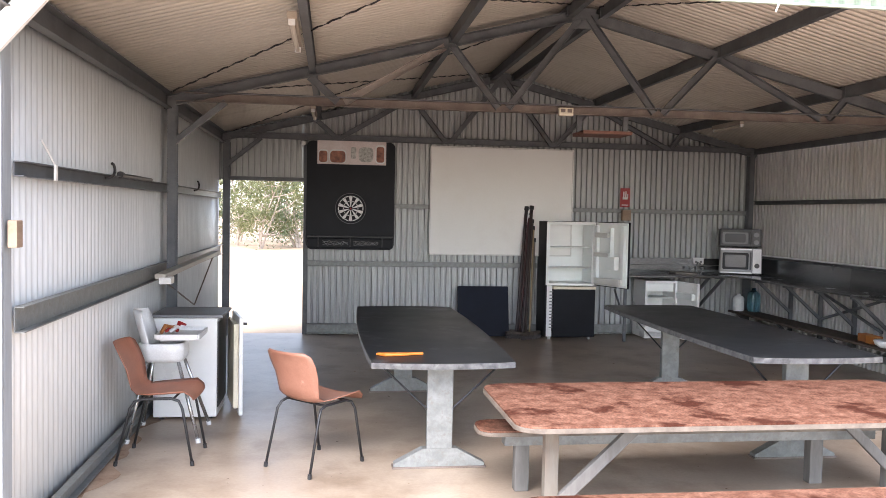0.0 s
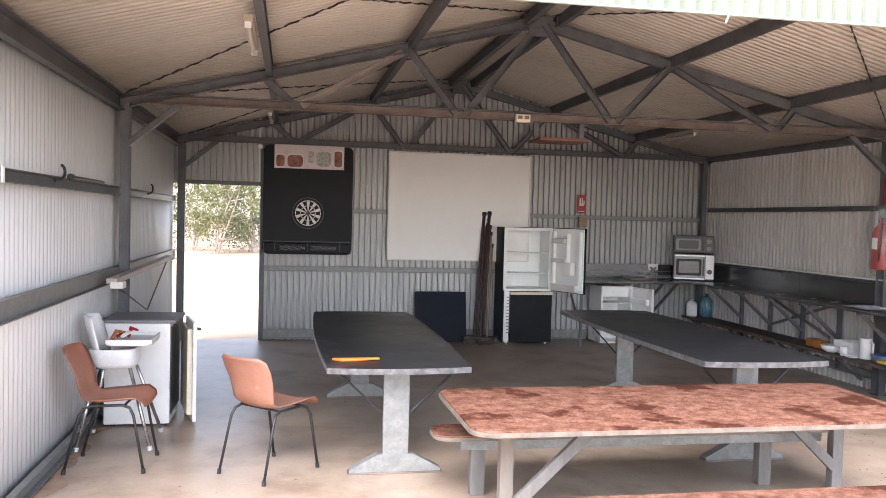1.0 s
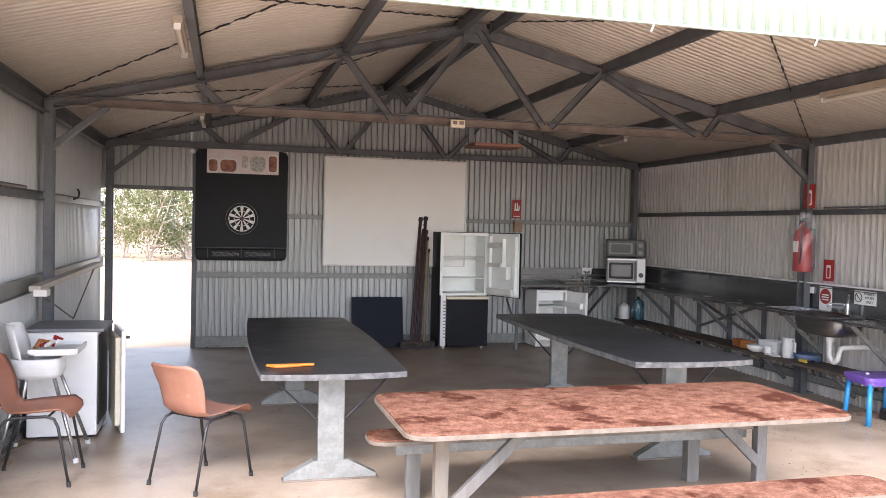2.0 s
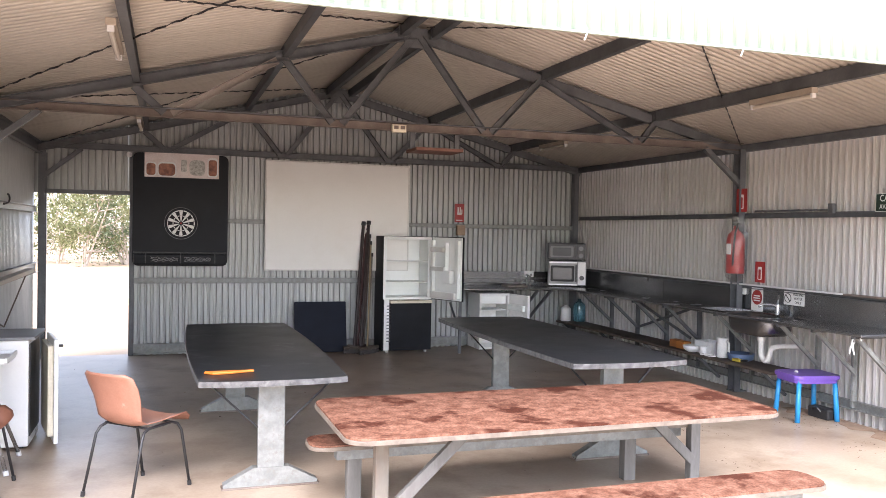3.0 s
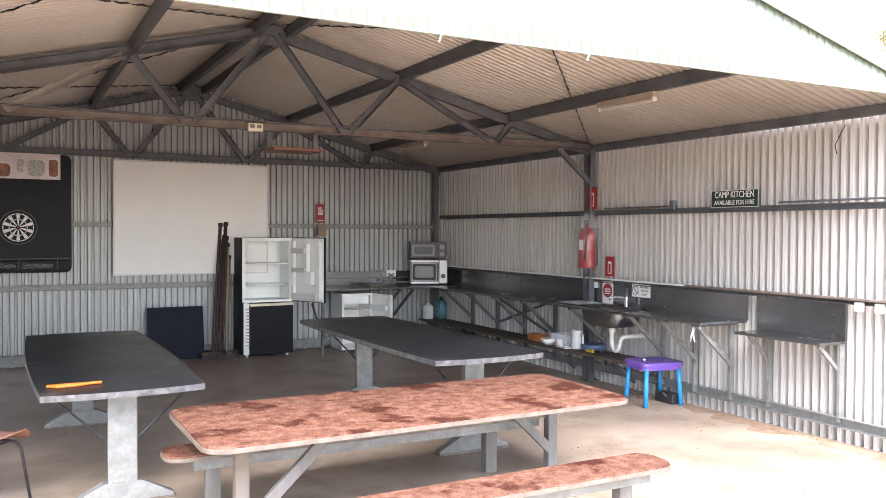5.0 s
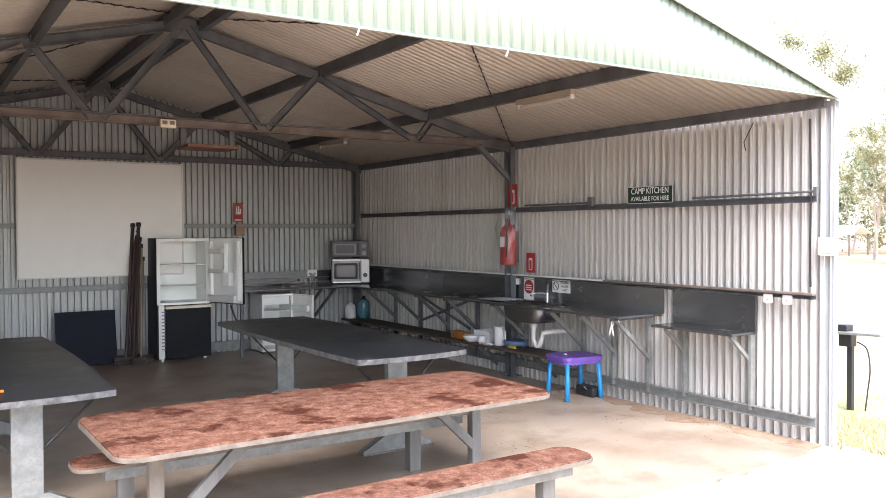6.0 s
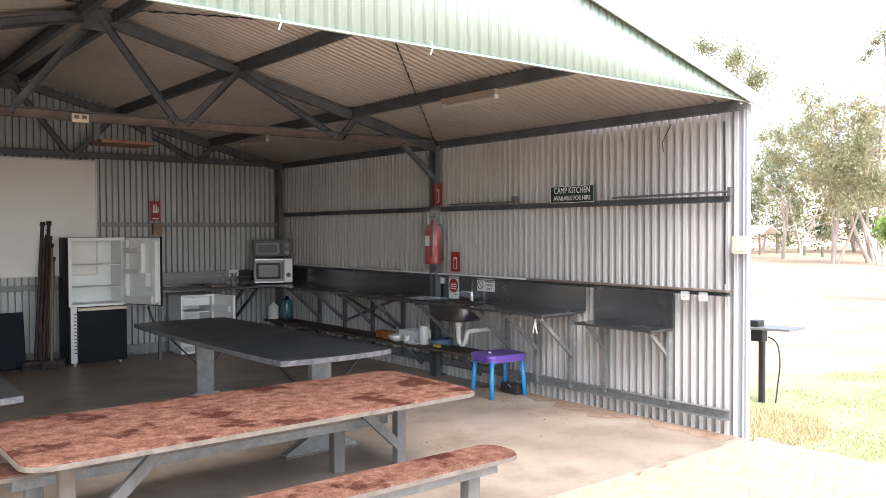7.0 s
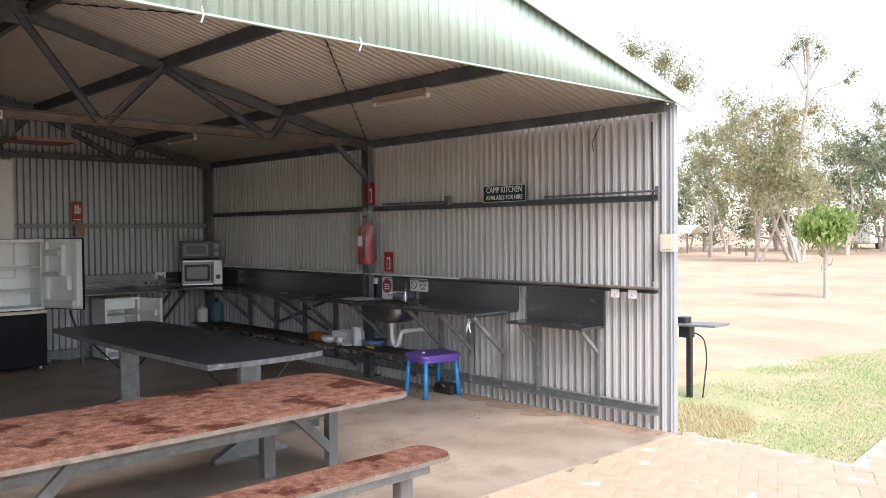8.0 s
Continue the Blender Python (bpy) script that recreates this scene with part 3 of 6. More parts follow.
def bench(cx, cy, z, l, w, turn, legs, label):
    t = plank_top("bench", cx, cy, z, l, w, 0.034, 0.09, turn, label, "bench", "red-brown benches")
    bm = bmesh.new()
    beam(bm, (-l / 2 + 0.16, 0, z - 0.075), (l / 2 - 0.10, 0, z - 0.075), 0.09, 0.075)
    part("rail", bm, GALV, t, "galvanised rail under the seat")
    for x in legs:
        bm = bmesh.new()
        box(bm, (x, 0, (z - 0.10) / 2), (0.085, 0.07, z - 0.10), None, 0.006)
        part("leg", bm, GREYWOOD, t)
    return t


bench(1.80, 3.32, 0.387, 2.60, 0.27, 0, (-1.03, 0.82), "low bench with a dark worn red-brown seat behind the picnic table")
bench(1.68, 1.98, 0.39, 2.42, 0.27, 0, (-0.75, 0.95), "low bench with a worn red-brown seat before the picnic table")


# ---- moulded plastic chairs ----
PALEORANGE = mat("faded_orange_plastic", (0.288, 0.126, 0.082), (0.360, 0.173, 0.119), 0.5, 0.0, 6, 90, 0.05, (1, 1, 1), (0.62, 0.44, 0.36), 5, 0.26, 0, 0.2)


def chair(m, label, plastic):
    """Faces +x."""
    t = thing("plastic_chair", m, label, "chair", "orange plastic chairs")
    prof = [(0.235, 0.405), (0.225, 0.432), (0.18, 0.446), (0.08, 0.438), (-0.04, 0.428), (-0.12, 0.432), (-0.165, 0.462), (-0.19, 0.52), (-0.21, 0.60), (-0.24, 0.67), (-0.272, 0.735), (-0.295, 0.76)]
    half = [0.185, 0.20, 0.212, 0.215, 0.206, 0.188, 0.175, 0.178, 0.188, 0.198, 0.192, 0.150]
    n = 10
    bm = bmesh.new()
    layers = []
    for off in (0.0, -0.006):
        grid = []
        for i, ((px_, pz), hw) in enumerate(zip(prof, half)):
            row = []
            for j in range(n + 1):
                f = j / n * 2 - 1
                lift = 0.030 * abs(f) ** 3 + 0.014 * f * f * min(1, max(0, (i - 5) / 3))
                blend = min(1, max(0, (i - 4) / 3))
                row.append(bm.verts.new((px_ + lift * blend * 0.9 + off * blend * -1.0, f * hw, pz + lift * (1 - blend) * (1 if i > 1 else 0.4) + off * (1 - blend))))
            grid.append(row)
        layers.append(grid)
    for grid in layers:
        for i in range(len(prof) - 1):
            for j in range(n):
                bm.faces.new((grid[i][j], grid[i + 1][j], grid[i + 1][j + 1], grid[i][j + 1]))
    a, b = layers
    for i in range(len(prof) - 1):
        for j in (0, n):
            bm.faces.new((a[i][j], a[i + 1][j], b[i + 1][j], b[i][j]))
    for j in range(n):
        for i in (0, len(prof) - 1):
            bm.faces.new((a[i][j], a[i][j + 1], b[i][j + 1], b[i][j]))
    part("shell", bm, plastic, t, "scuffed moulded orange plastic seat and back", True)
    for s in (-1, 1):
        bm = bmesh.new()
        tube(bm, [(0.235, s * 0.195, 0.012), (0.17, s * 0.185, 0.36), (0.145, s * 0.175, 0.405), (0.10, s * 0.17, 0.42), (-0.08, s * 0.17, 0.415), (-0.125, s * 0.175, 0.40), (-0.15, s * 0.185, 0.36), (-0.235, s * 0.195, 0.012)], 0.009, 8)
        part("leg_frame", bm, BLACKSTEEL, t, "bent black steel tube legs", True)
        for x in (0.236, -0.236):
            bm = bmesh.new()
            tube(bm, [(x, s * 0.1955, 0.0), (x * 0.985, s * 0.1945, 0.03)], 0.013, 8)
            part("rubber_foot", bm, BLACKSTEEL, t)
    for x in (0.11, -0.09):
        bm = bmesh.new()
        tube(bm, [(x, -0.17, 0.418), (x, 0.17, 0.418)], 0.008, 6)
        part("cross_bar", bm, BLACKSTEEL, t)
    return t


chair(pose(-0.44, 3.90, 0, 0, 0, 46), "faded orange moulded plastic chair on black tube legs, standing alone", PALEORANGE)
chair(pose(-1.425, 4.12, 0, 0, 0, -3), "orange-brown moulded plastic chair on black legs beside the high chair", ORANGE)


# ---- high chair ----
t = thing("high_chair", pose(-1.48, 4.66, 0), "white plastic high chair with a tray and silver tube legs", "high chair")
for sx, sy in ((1, 1), (1, -1), (-1, 1), (-1, -1)):
    bm = bmesh.new()
    tube(bm, [(sx * 0.10 - 0.03, sy * 0.10, 0.56), (sx * 0.235, sy * 0.24, 0.02)], 0.0125, 8)
    leg = part("leg", bm, CHROME, t, "silver tube leg", True)
    bm = bmesh.new()
    tube(bm, [(sx * 0.233, sy * 0.238, 0.03), (sx * 0.238, sy * 0.243, 0.0)], 0.017, 8)
    part("foot_cap", bm, WHITEPLASTIC, leg)
bm = bmesh.new()
rings = []
for z, k, shift in ((0.53, 0.55, 0.0), (0.54, 0.85, 0.0), (0.57, 0.97, 0.0), (0.62, 1.0, -0.004), (0.67, 1.03, -0.01), (0.675, 0.98, -0.01), (0.62, 0.93, -0.004), (0.575, 0.88, 0.0), (0.56, 0.6, 0.0)):
    rings.append([bm.verts.new((x * k + shift, y * k, z)) for x, y in rounded(0.30, 0.33, 0.09, 5, -0.03)])
for a, b in zip(rings, rings[1:]):
    for k in range(len(a)):
        bm.faces.new((a[k], a[(k + 1) % len(a)], b[(k + 1) % len(b)], b[k]))
bm.faces.new(rings[0][::-1])
bm.faces.new(rings[-1])
part("seat", bm, WHITEPLASTIC, t, "moulded white bucket seat", True)
bm = bmesh.new()
rows = []
for z, w, x in ((0.62, 0.155, -0.165), (0.70, 0.160, -0.185), (0.80, 0.150, -0.212), (0.87, 0.125, -0.232), (0.895, 0.085, -0.240)):
    rows.append([bm.verts.new((x + 0.07 * abs(q / 4 - 1) ** 2.5, w * (q / 4 - 1), z)) for q in range(9)] + [bm.verts.new((x - 0.014 + 0.07 * abs(q / 4 - 1) ** 2.5, w * 1.02 * (q / 4 - 1), z)) for q in range(8, -1, -1)])
for a, b in zip(rows, rows[1:]):
    for k in range(18):
        bm.faces.new((a[k], a[(k + 1) % 18], b[(k + 1) % 18], b[k]))
bm.faces.new(rows[0][::-1])
bm.faces.new(rows[-1])
part("backrest", bm, WHITEPLASTIC, t, "curved white plastic backrest", True)
bm = bmesh.new()
slab(bm, rounded(0.30, 0.40, 0.05, 5, 0.08), 0.705, 0.722, 0.005)
for x, y, a, b in ((0.08, 0.195, 0.28, 0.012), (0.08, -0.195, 0.28, 0.012), (0.225, 0, 0.012, 0.38), (-0.065, 0, 0.012, 0.38)):
    box(bm, (x, y, 0.73), (a, b, 0.03), None, 0.004)
part("tray", bm, WHITEPLASTIC, t)
t = thing("tray_wrappers", pose(-1.46, 4.62, 0.724), "crumpled red and white wrappers lying on the high chair's tray", "wrapper")
for k, (x, y, r, m) in enumerate(((0.0, 0.02, 20, RED), (0.03, -0.02, -30, PRINT_WHITE), (-0.03, -0.04, 55, BROWNPLASTIC), (0.05, 0.05, 70, RED))):
    bm = bmesh.new()
    tube(bm, [(x - 0.05, y, 0.02), (x, y + 0.01, 0.045 + 0.01 * k), (x + 0.05, y - 0.012, 0.055)], [0.012, 0.016, 0.008], 6)
    bmesh.ops.rotate(bm, cent=(x, y, 0.02), matrix=Euler((0, 0, radians(r))).to_matrix(), verts=bm.verts)
    part("wrapper", bm, m, t)

# ---- white bar fridge by the doorway, its door ajar ----
t = thing("white_fridge", pose(-1.445, 5.31, 0), "old white bar fridge with its cream-lined door ajar", "fridge")
bm = bmesh.new()
box(bm, (0, 0, 0.40), (0.47, 0.50, 0.76), None, 0.008)
part("body", bm, WHITE, t)
bm = bmesh.new()
box(bm, (0.015, 0, 0.795), (0.53, 0.54, 0.022), None, 0.004)
part("top", bm, GREYPLASTIC, t, "grey worktop lid")
bm = bmesh.new()
box(bm, (0.238, 0, 0.42), (0.012, 0.46, 0.66), None, 0.003)
part("gasket", bm, BLACKSTEEL, t)
door = Matrix.Translation((0.25, 0.25, 0.40)) @ Euler((0, 0, radians(13))).to_matrix().to_4x4()
bm = bmesh.new()
box(bm, (0.052, -0.25, 0.0), (0.03, 0.50, 0.76), door, 0.007)
d = part("door", bm, WHITE, t)
bm = bmesh.new()
box(bm, (0.018, -0.25, 0.0), (0.04, 0.44, 0.66), door, 0.01)
part("door_liner", bm, CREAM, d, "cream plastic door liner")
bm = bmesh.new()
box(bm, (0.085, -0.46, 0.33), (0.03, 0.05, 0.02), door, 0.005)
part("catch", bm, BLACKSTEEL, d)
for x in (-0.18, 0.18):
    for y in (-0.2, 0.2):
        bm = bmesh.new()
        disc(bm, (x, y, 0.011), (0, 0, 1), 0.02, 0.022, 10)
        part("foot", bm, BLACKSTEEL, t)

# ---- folding table rail on the west wall: pale strip on struts ----
t = thing("wall_shelf", pose(-1.63, 5.05, 1.095), "narrow pale timber strip shelf held by thin struts on the wall", "shelf")
bm = bmesh.new()
beam(bm, (0.0, 0, 0.0), (0.0, 3.0, 0.03), 0.08, 0.04)
part("board", bm, mat("pale_strip", (0.36, 0.32, 0.27), (0.48, 0.44, 0.38), 0.6, 0.0, 6, 60, 0.1, (1, 0.2, 1), (0.24, 0.18, 0.13), 4, 0.3), t)
bm = bmesh.new()
beam(bm, (0.04, -0.02, -0.03), (0.04, 0.10, -0.03), 0.09, 0.05)
part("end_block", bm, PVC, t, "white end block")
for a, b in (((-0.02, 0.15, -0.03), (-0.10, 2.15, -0.46)), ((-0.02, 2.9, 0.0), (-0.10, 2.17, -0.46))):
    bm = bmesh.new()
    tube(bm, [a, b], 0.007, 6)
    part("strut", bm, RUSTY, t)


# ---- hooks on the rail ----
def hook(y, s, label):
    t = thing("wall_hook", pose(LX + 0.07, y, 1.82), label, "hook", "hooks on the wall rail")
    bm = bmesh.new()
    tube(bm, smooth_line([(0, -0.04, -0.03), (0.02, -0.012, -0.022), (0.032, 0.014, -0.01), (0.036, 0.034, 0.02), (0.033, 0.024, 0.052), (0.027, 0.0, 0.064)]), 0.009 * s, 8)
    part("bar", bm, BLACKSTEEL, t, "", True)


hook(3.98, 1.0, "bent dark steel hook on the wall rail")
hook(7.20, 1.0, "bent dark steel hook on the wall rail near the doorway")
t = thing("hanging_rod", pose(LX + 0.08, 4.26, 1.825), "short dark rod resting along the wall rail", "rod")
bm = bmesh.new()
tube(bm, [(0, 0, 0), (0, 0.90, 0)], 0.012, 8)
part("bar", bm, BLACKSTEEL, t)
bm = bmesh.new()
tube(bm, [(0, -0.02, 0), (0, 0.03, 0)], 0.022, 10)
part("knob", bm, BLACKSTEEL, t)
t = thing("cord_tag", pose(LX + 0.09, 2.97, 1.83), "white tag hanging on a cord from the wall rail", "tag")
bm = bmesh.new()
tube(bm, [(-0.02, -0.14, 0.10), (-0.01, -0.05, 0.03), (0.0, 0.0, -0.02)], 0.004, 6)
part("cord", bm, PVC, t)
bm = bmesh.new()
box(bm, (0.0, 0.0, -0.05), (0.012, 0.03, 0.08), None, 0.003)
part("tag", bm, PVC, t)
t = thing("timber_block", pose(LX + 0.070, WEST_END, 1.49), "small brown timber block fixed to the front post", "block")
bm = bmesh.new()
box(bm, (0, 0, 0), (0.04, 0.07, 0.12), None, 0.004)
part("block", bm, WOOD, t)

t = thing("fascia_strip", pose(-1.826, 2.36, 2.235), "pale painted strip slanting down beside the front post", "trim strip")
bm = bmesh.new()
beam(bm, (0, 0, 0), (0.258, 0, 0.298), 0.03, 0.10)
part("strip", bm, WHITEPLASTIC, t)

# ---- fluorescent battens ----
def batten(x, y, z, l, tilt, label):
    t = thing("ceiling_light", pose(x, y, z, 0, 0, tilt), label, "ceiling light", "unlit fluorescent battens")
    bm = bmesh.new()
    box(bm, (0, 0, 0), (0.06, l, 0.045), None, 0.005)
    part("housing", bm, LAMPBODY, t)
    bm = bmesh.new()
    tube(bm, [(0, -l / 2 + 0.03, -0.045), (0, l / 2 - 0.03, -0.045)], 0.014, 10)
    part("tube", bm, TUBE, t, "unlit fluorescent tube")
    for s in (-1, 1):
        bm = bmesh.new()
        box(bm, (0, s * (l / 2 - 0.015), -0.035), (0.04, 0.02, 0.045), None, 0.004)
        part("lamp_holder", bm, WHITEPLASTIC, t)


batten(-0.60, 4.02, roof_z(-0.56) - 0.14, 0.86, 0, "unlit white fluorescent batten under a purlin")
batten(-0.58, 8.30, roof_z(-0.56) - 0.14, 0.86, 0, "unlit fluorescent batten under a purlin near the gable wall")
batten(4.31, 3.92, roof_z(4.32) - 0.14, 0.70, 0, "unlit cream fluorescent batten under a purlin over the bench")
batten(4.31, 7.95, roof_z(4.32) - 0.14, 0.70, 0, "unlit cream fluorescent batten in the far corner")

# ---- things on the truss ----
t = thing("junction_box", pose(1.68, truss_y(1.68) - 0.05, 2.53), "cream electrical box on the truss chord", "electrical box")
bm = bmesh.new()
box(bm, (0, 0, 0), (0.13, 0.05, 0.07), None, 0.006)
part("case", bm, CREAM, t)
for x in (-0.03, 0.03):
    bm = bmesh.new()
    box(bm, (x, -0.028, 0.008), (0.04, 0.006, 0.03), None, 0.002)
    part("switch", bm, RUSTY, t)
t = thing("hanging_shelf", pose(2.10, truss_y(2.1) + 0.20, 2.37), "small brown timber shelf hung from steel straps behind the truss", "shelf")
bm = bmesh.new()
box(bm, (0, 0, 0), (0.46, 0.34, 0.03), None, 0.004)
part("board", bm, REDWOOD, t)
for x in (-0.22, 0.22):
    bm = bmesh.new()
    beam(bm, (x, 0, 0.01), (x, 0, 0.24), 0.05, 0.03, (0, 1, 0))
    part("hanger", bm, FRAME, t)
bm = bmesh.new()
beam(bm, (-0.25, 0, 0.225), (0.25, 0, 0.225), 0.05, 0.05)
part("top_rail", bm, FRAME, t)
t = thing("conduit", pose(LX + 0.4, truss_y(0) - 0.06, 2.585), "grey electrical conduit clipped along the truss chord", "conduit")
bm = bmesh.new()
tube(bm, [(0, 0.02, 0), (6.4, -0.10, 0)], 0.007, 8)
part("pipe", bm, FRAME, t)

# ---- dart backboard ----
t = thing("dart_cabinet", on_wall(BACK, -0.122, BY - 0.076, 1.812), "black rounded dart backboard with a tray, on the back wall", "dartboard")
bm = bmesh.new()
slab(bm, rounded(1.13, 1.39, 0.07), 0.0, 0.05, 0.006)
part("backboard", bm, BLACK, t)
bm = bmesh.new()
box(bm, (0, -0.53, 0.075), (1.10, 0.015, 0.06), None, 0.004)
part("ledge", bm, BLACKSTEEL, t)
bm = bmesh.new()
box(bm, (0, -0.612, 0.065), (1.10, 0.13, 0.035), None, 0.012)
part("tray", bm, BLACK, t)
CHALK = plain("chalk_marks", (0.33, 0.33, 0.33))
for x, w in ((-0.19, 0.32), (0.20, 0.32)):
    for q in range(3):
        bm = bmesh.new()
        tube(bm, [(x + (k / 20 - 0.5) * w, -0.612 + 0.022 * (q - 1) * (1 - k / 50) + 0.014 * math.sin(k * 1.7 + q * 2 + x * 9) * math.sin(k * 0.55 + q), 0.085) for k in range(21)], 0.003, 4)
        part("chalk_mark", bm, CHALK, t)
for x in (-0.41, 0.0, 0.41):
    bm = bmesh.new()
    box(bm, (x, -0.60, 0.082), (0.012, 0.12, 0.03), None, 0.003)
    part("divider", bm, BLACKSTEEL, t)
dart = part("dartboard", disc(bmesh.new(), (0, -0.165, 0.068), (0, 0, 1), 0.225, 0.035, 40), BLACK, t, "round bristle dartboard")
for k in range(20):
    a0, a1 = radians(18 * k - 8), radians(18 * k + 8)
    for r0, r1, m in ((0.022, 0.088, k % 2), (0.10, 0.150, k % 2), (0.090, 0.098, (k + 1) % 2), (0.153, 0.163, (k + 1) % 2)):
        if m and r1 - r0 > 0.02:
            continue
        bm = bmesh.new()
        c = (0.0, -0.165)
        o = [(c[0] + r * math.sin(a), c[1] + r * math.cos(a)) for r, a in ((r0, a0), (r0, a1), (r1, a1), (r1, (a0 + a1) / 2), (r1, a0))]
        slab(bm, o, 0.086, 0.0885)
        part("segment", bm, PRINT_WHITE, dart)
bm = bmesh.new()
ring = [(0.195 * math.cos(k * math.tau / 40), -0.165 + 0.195 * math.sin(k * math.tau / 40), 0.088) for k in range(41)]
tube(bm, ring, 0.0025, 5)
part("number_ring", bm, GREYPLASTIC, dart)
bm = bmesh.new()
disc(bm, (0, -0.165, 0.088), (0, 0, 1), 0.012, 0.006, 14)
part("bull", bm, RED, dart)
# banner across its top
t = thing("banner", on_wall(BACK, -0.115, BY - 0.129, 2.362), "white printed banner with brown and grey pictures over the dartboard", "banner")
bm = bmesh.new()
slab(bm, rounded(0.88, 0.30, 0.004), 0, 0.003)
part("sheet", bm, mat("banner_print", (0.64, 0.53, 0.50), (0.76, 0.68, 0.66), 0.5, 0, 5, 60, 0.02), t)
TAN = mat("tan_print", (0.12, 0.035, 0.02), (0.42, 0.16, 0.09), 0.5, 0.0, 14, 60, 0.02)
SKETCH = mat("grey_print", (0.26, 0.25, 0.23), (0.60, 0.58, 0.54), 0.5, 0.0, 30, 60, 0.02)
for x, y, w, h, m in ((-0.365, -0.05, 0.13, 0.17, PRINT_WHITE), (-0.365, -0.055, 0.105, 0.145, TAN), (-0.18, -0.05, 0.22, 0.18, PRINT_WHITE), (-0.18, -0.055, 0.195, 0.15, TAN), (0.365, -0.01, 0.13, 0.24, PRINT_WHITE), (0.365, -0.015, 0.10, 0.20, TAN), (0.02, 0.0, 0.07, 0.15, SKETCH), (0.18, -0.02, 0.19, 0.19, SKETCH)):
    bm = bmesh.new()
    slab(bm, rounded(w, h, min(w, h) * 0.3, 4, x, y), 0.003, 0.0045 if m is PRINT_WHITE else 0.006)
    part("picture", bm, m, t)
# small lamp beside it
t = thing("sensor_lamp", pose(-0.73, BY - 0.15, 2.47), "small round white sensor beside the dart backboard", "sensor")
bm = bmesh.new()
bmesh.ops.create_icosphere(bm, subdivisions=2, radius=0.035)
box(bm, (0, 0.03, 0), (0.05, 0.03, 0.05), None, 0.005)
part("case", bm, PRINT_WHITE, t, "", True)

# ---- whiteboard ----
t = thing("whiteboard", on_wall(BACK, 1.872, BY - 0.078, 1.775), "large blank off-white board in a thin pale frame", "whiteboard")
bm = bmesh.new()
box(bm, (0, 0, 0.012), (1.90, 1.40, 0.016), None, 0.002)
part("sheet", bm, BOARD, t)
for x, y, w, h in ((0, 0.705, 1.93, 0.018), (0, -0.705, 1.93, 0.018), (-0.957, 0, 0.018, 1.40), (0.957, 0, 0.018, 1.40)):
    bm = bmesh.new()
    box(bm, (x, y, 0.014), (w, h, 0.026), None, 0.003)
    part("frame", bm, PVC, t)

# ---- navy board leaning on the wall ----
t = thing("leaning_board", pose(1.63, 9.17, 0.0, -11, 0, 0), "dark navy square board leaning against the back wall", "board")
bm = bmesh.new()
slab(bm, rounded(0.68, 0.66, 0.012, 3, 0, 0.335), 0, 0.03, 0.004)
bmesh.ops.rotate(bm, cent=(0, 0, 0), matrix=Euler((radians(90), 0, 0)).to_matrix(), verts=bm.verts)
part("sheet", bm, NAVY, t)

# ---- brooms leaning by the fridge ----
def broom(foot, top, material, head, label, r=0.014):
    t = thing("broom", pose(*foot), label, "broom", "brooms leaning on the wall")
    a, b = Vector((0, 0, 0.06)), Vector(top) - Vector(foot)
    bm = bmesh.new()
    tube(bm, [a, b], r, 8)
    part("handle", bm, material, t)
    bm = bmesh.new()
    box(bm, (0, 0, 0.075), (0.30, 0.055, 0.04), pose(0, 0, 0, 0, 0, head), 0.01)
    part("head", bm, DARKWOOD, t)
    bm = bmesh.new()
    rng = random.Random(head)
    for k in range(60):
        x, y = rng.uniform(-0.14, 0.14), rng.uniform(-0.022, 0.022)
        p = pose(0, 0, 0, 0, 0, head)
        tube(bm, [p @ Vector((x, y, 0.06)), p @ Vector((x * 1.06, y * 1.5, 0.0))], 0.004, 4, False)
    tagged(part("bristles", bm, BROOM, t), kind="stuff")
    bm = bmesh.new()
    e = b.normalized() * 0.05
    tube(bm, [b - e, b], r * 1.5, 8)
    part("cap", bm, BLACKSTEEL, t)


MAROON = plain("maroon_stick", (0.07, 0.018, 0.018), 0.5)
YELLOWWOOD = plain("yellowed_stick", (0.34, 0.25, 0.14), 0.6)
for foot, top, stick, head, r_, text in (
        ((2.05, 9.06, 0), (2.21, 9.33, 1.72), BROOM, 10, 0.022, "dark-handled broom leaning against the wall"),
        ((2.12, 9.00, 0), (2.28, 9.33, 1.73), BROOM, -20, 0.022, "dark-handled broom leaning beside the fridge"),
        ((2.10, 9.10, 0), (2.25, 9.35, 1.66), MAROON, -40, 0.016, "maroon-handled broom leaning in the group"),
        ((2.20, 8.97, 0), (2.31, 9.31, 1.46), YELLOWWOOD, 35, 0.011, "short broom with a yellowed timber handle beside the fridge"),
        ((2.17, 9.06, 0), (2.30, 9.33, 1.55), DARKWOOD, 70, 0.013, "brown-handled broom leaning in the group"),
        ((2.23, 9.05, 0), (2.33, 9.32, 1.30), PALEWOOD, 15, 0.012, "short grey-handled broom leaning in the group")):
    broom(foot, top, stick, head, text, r_)

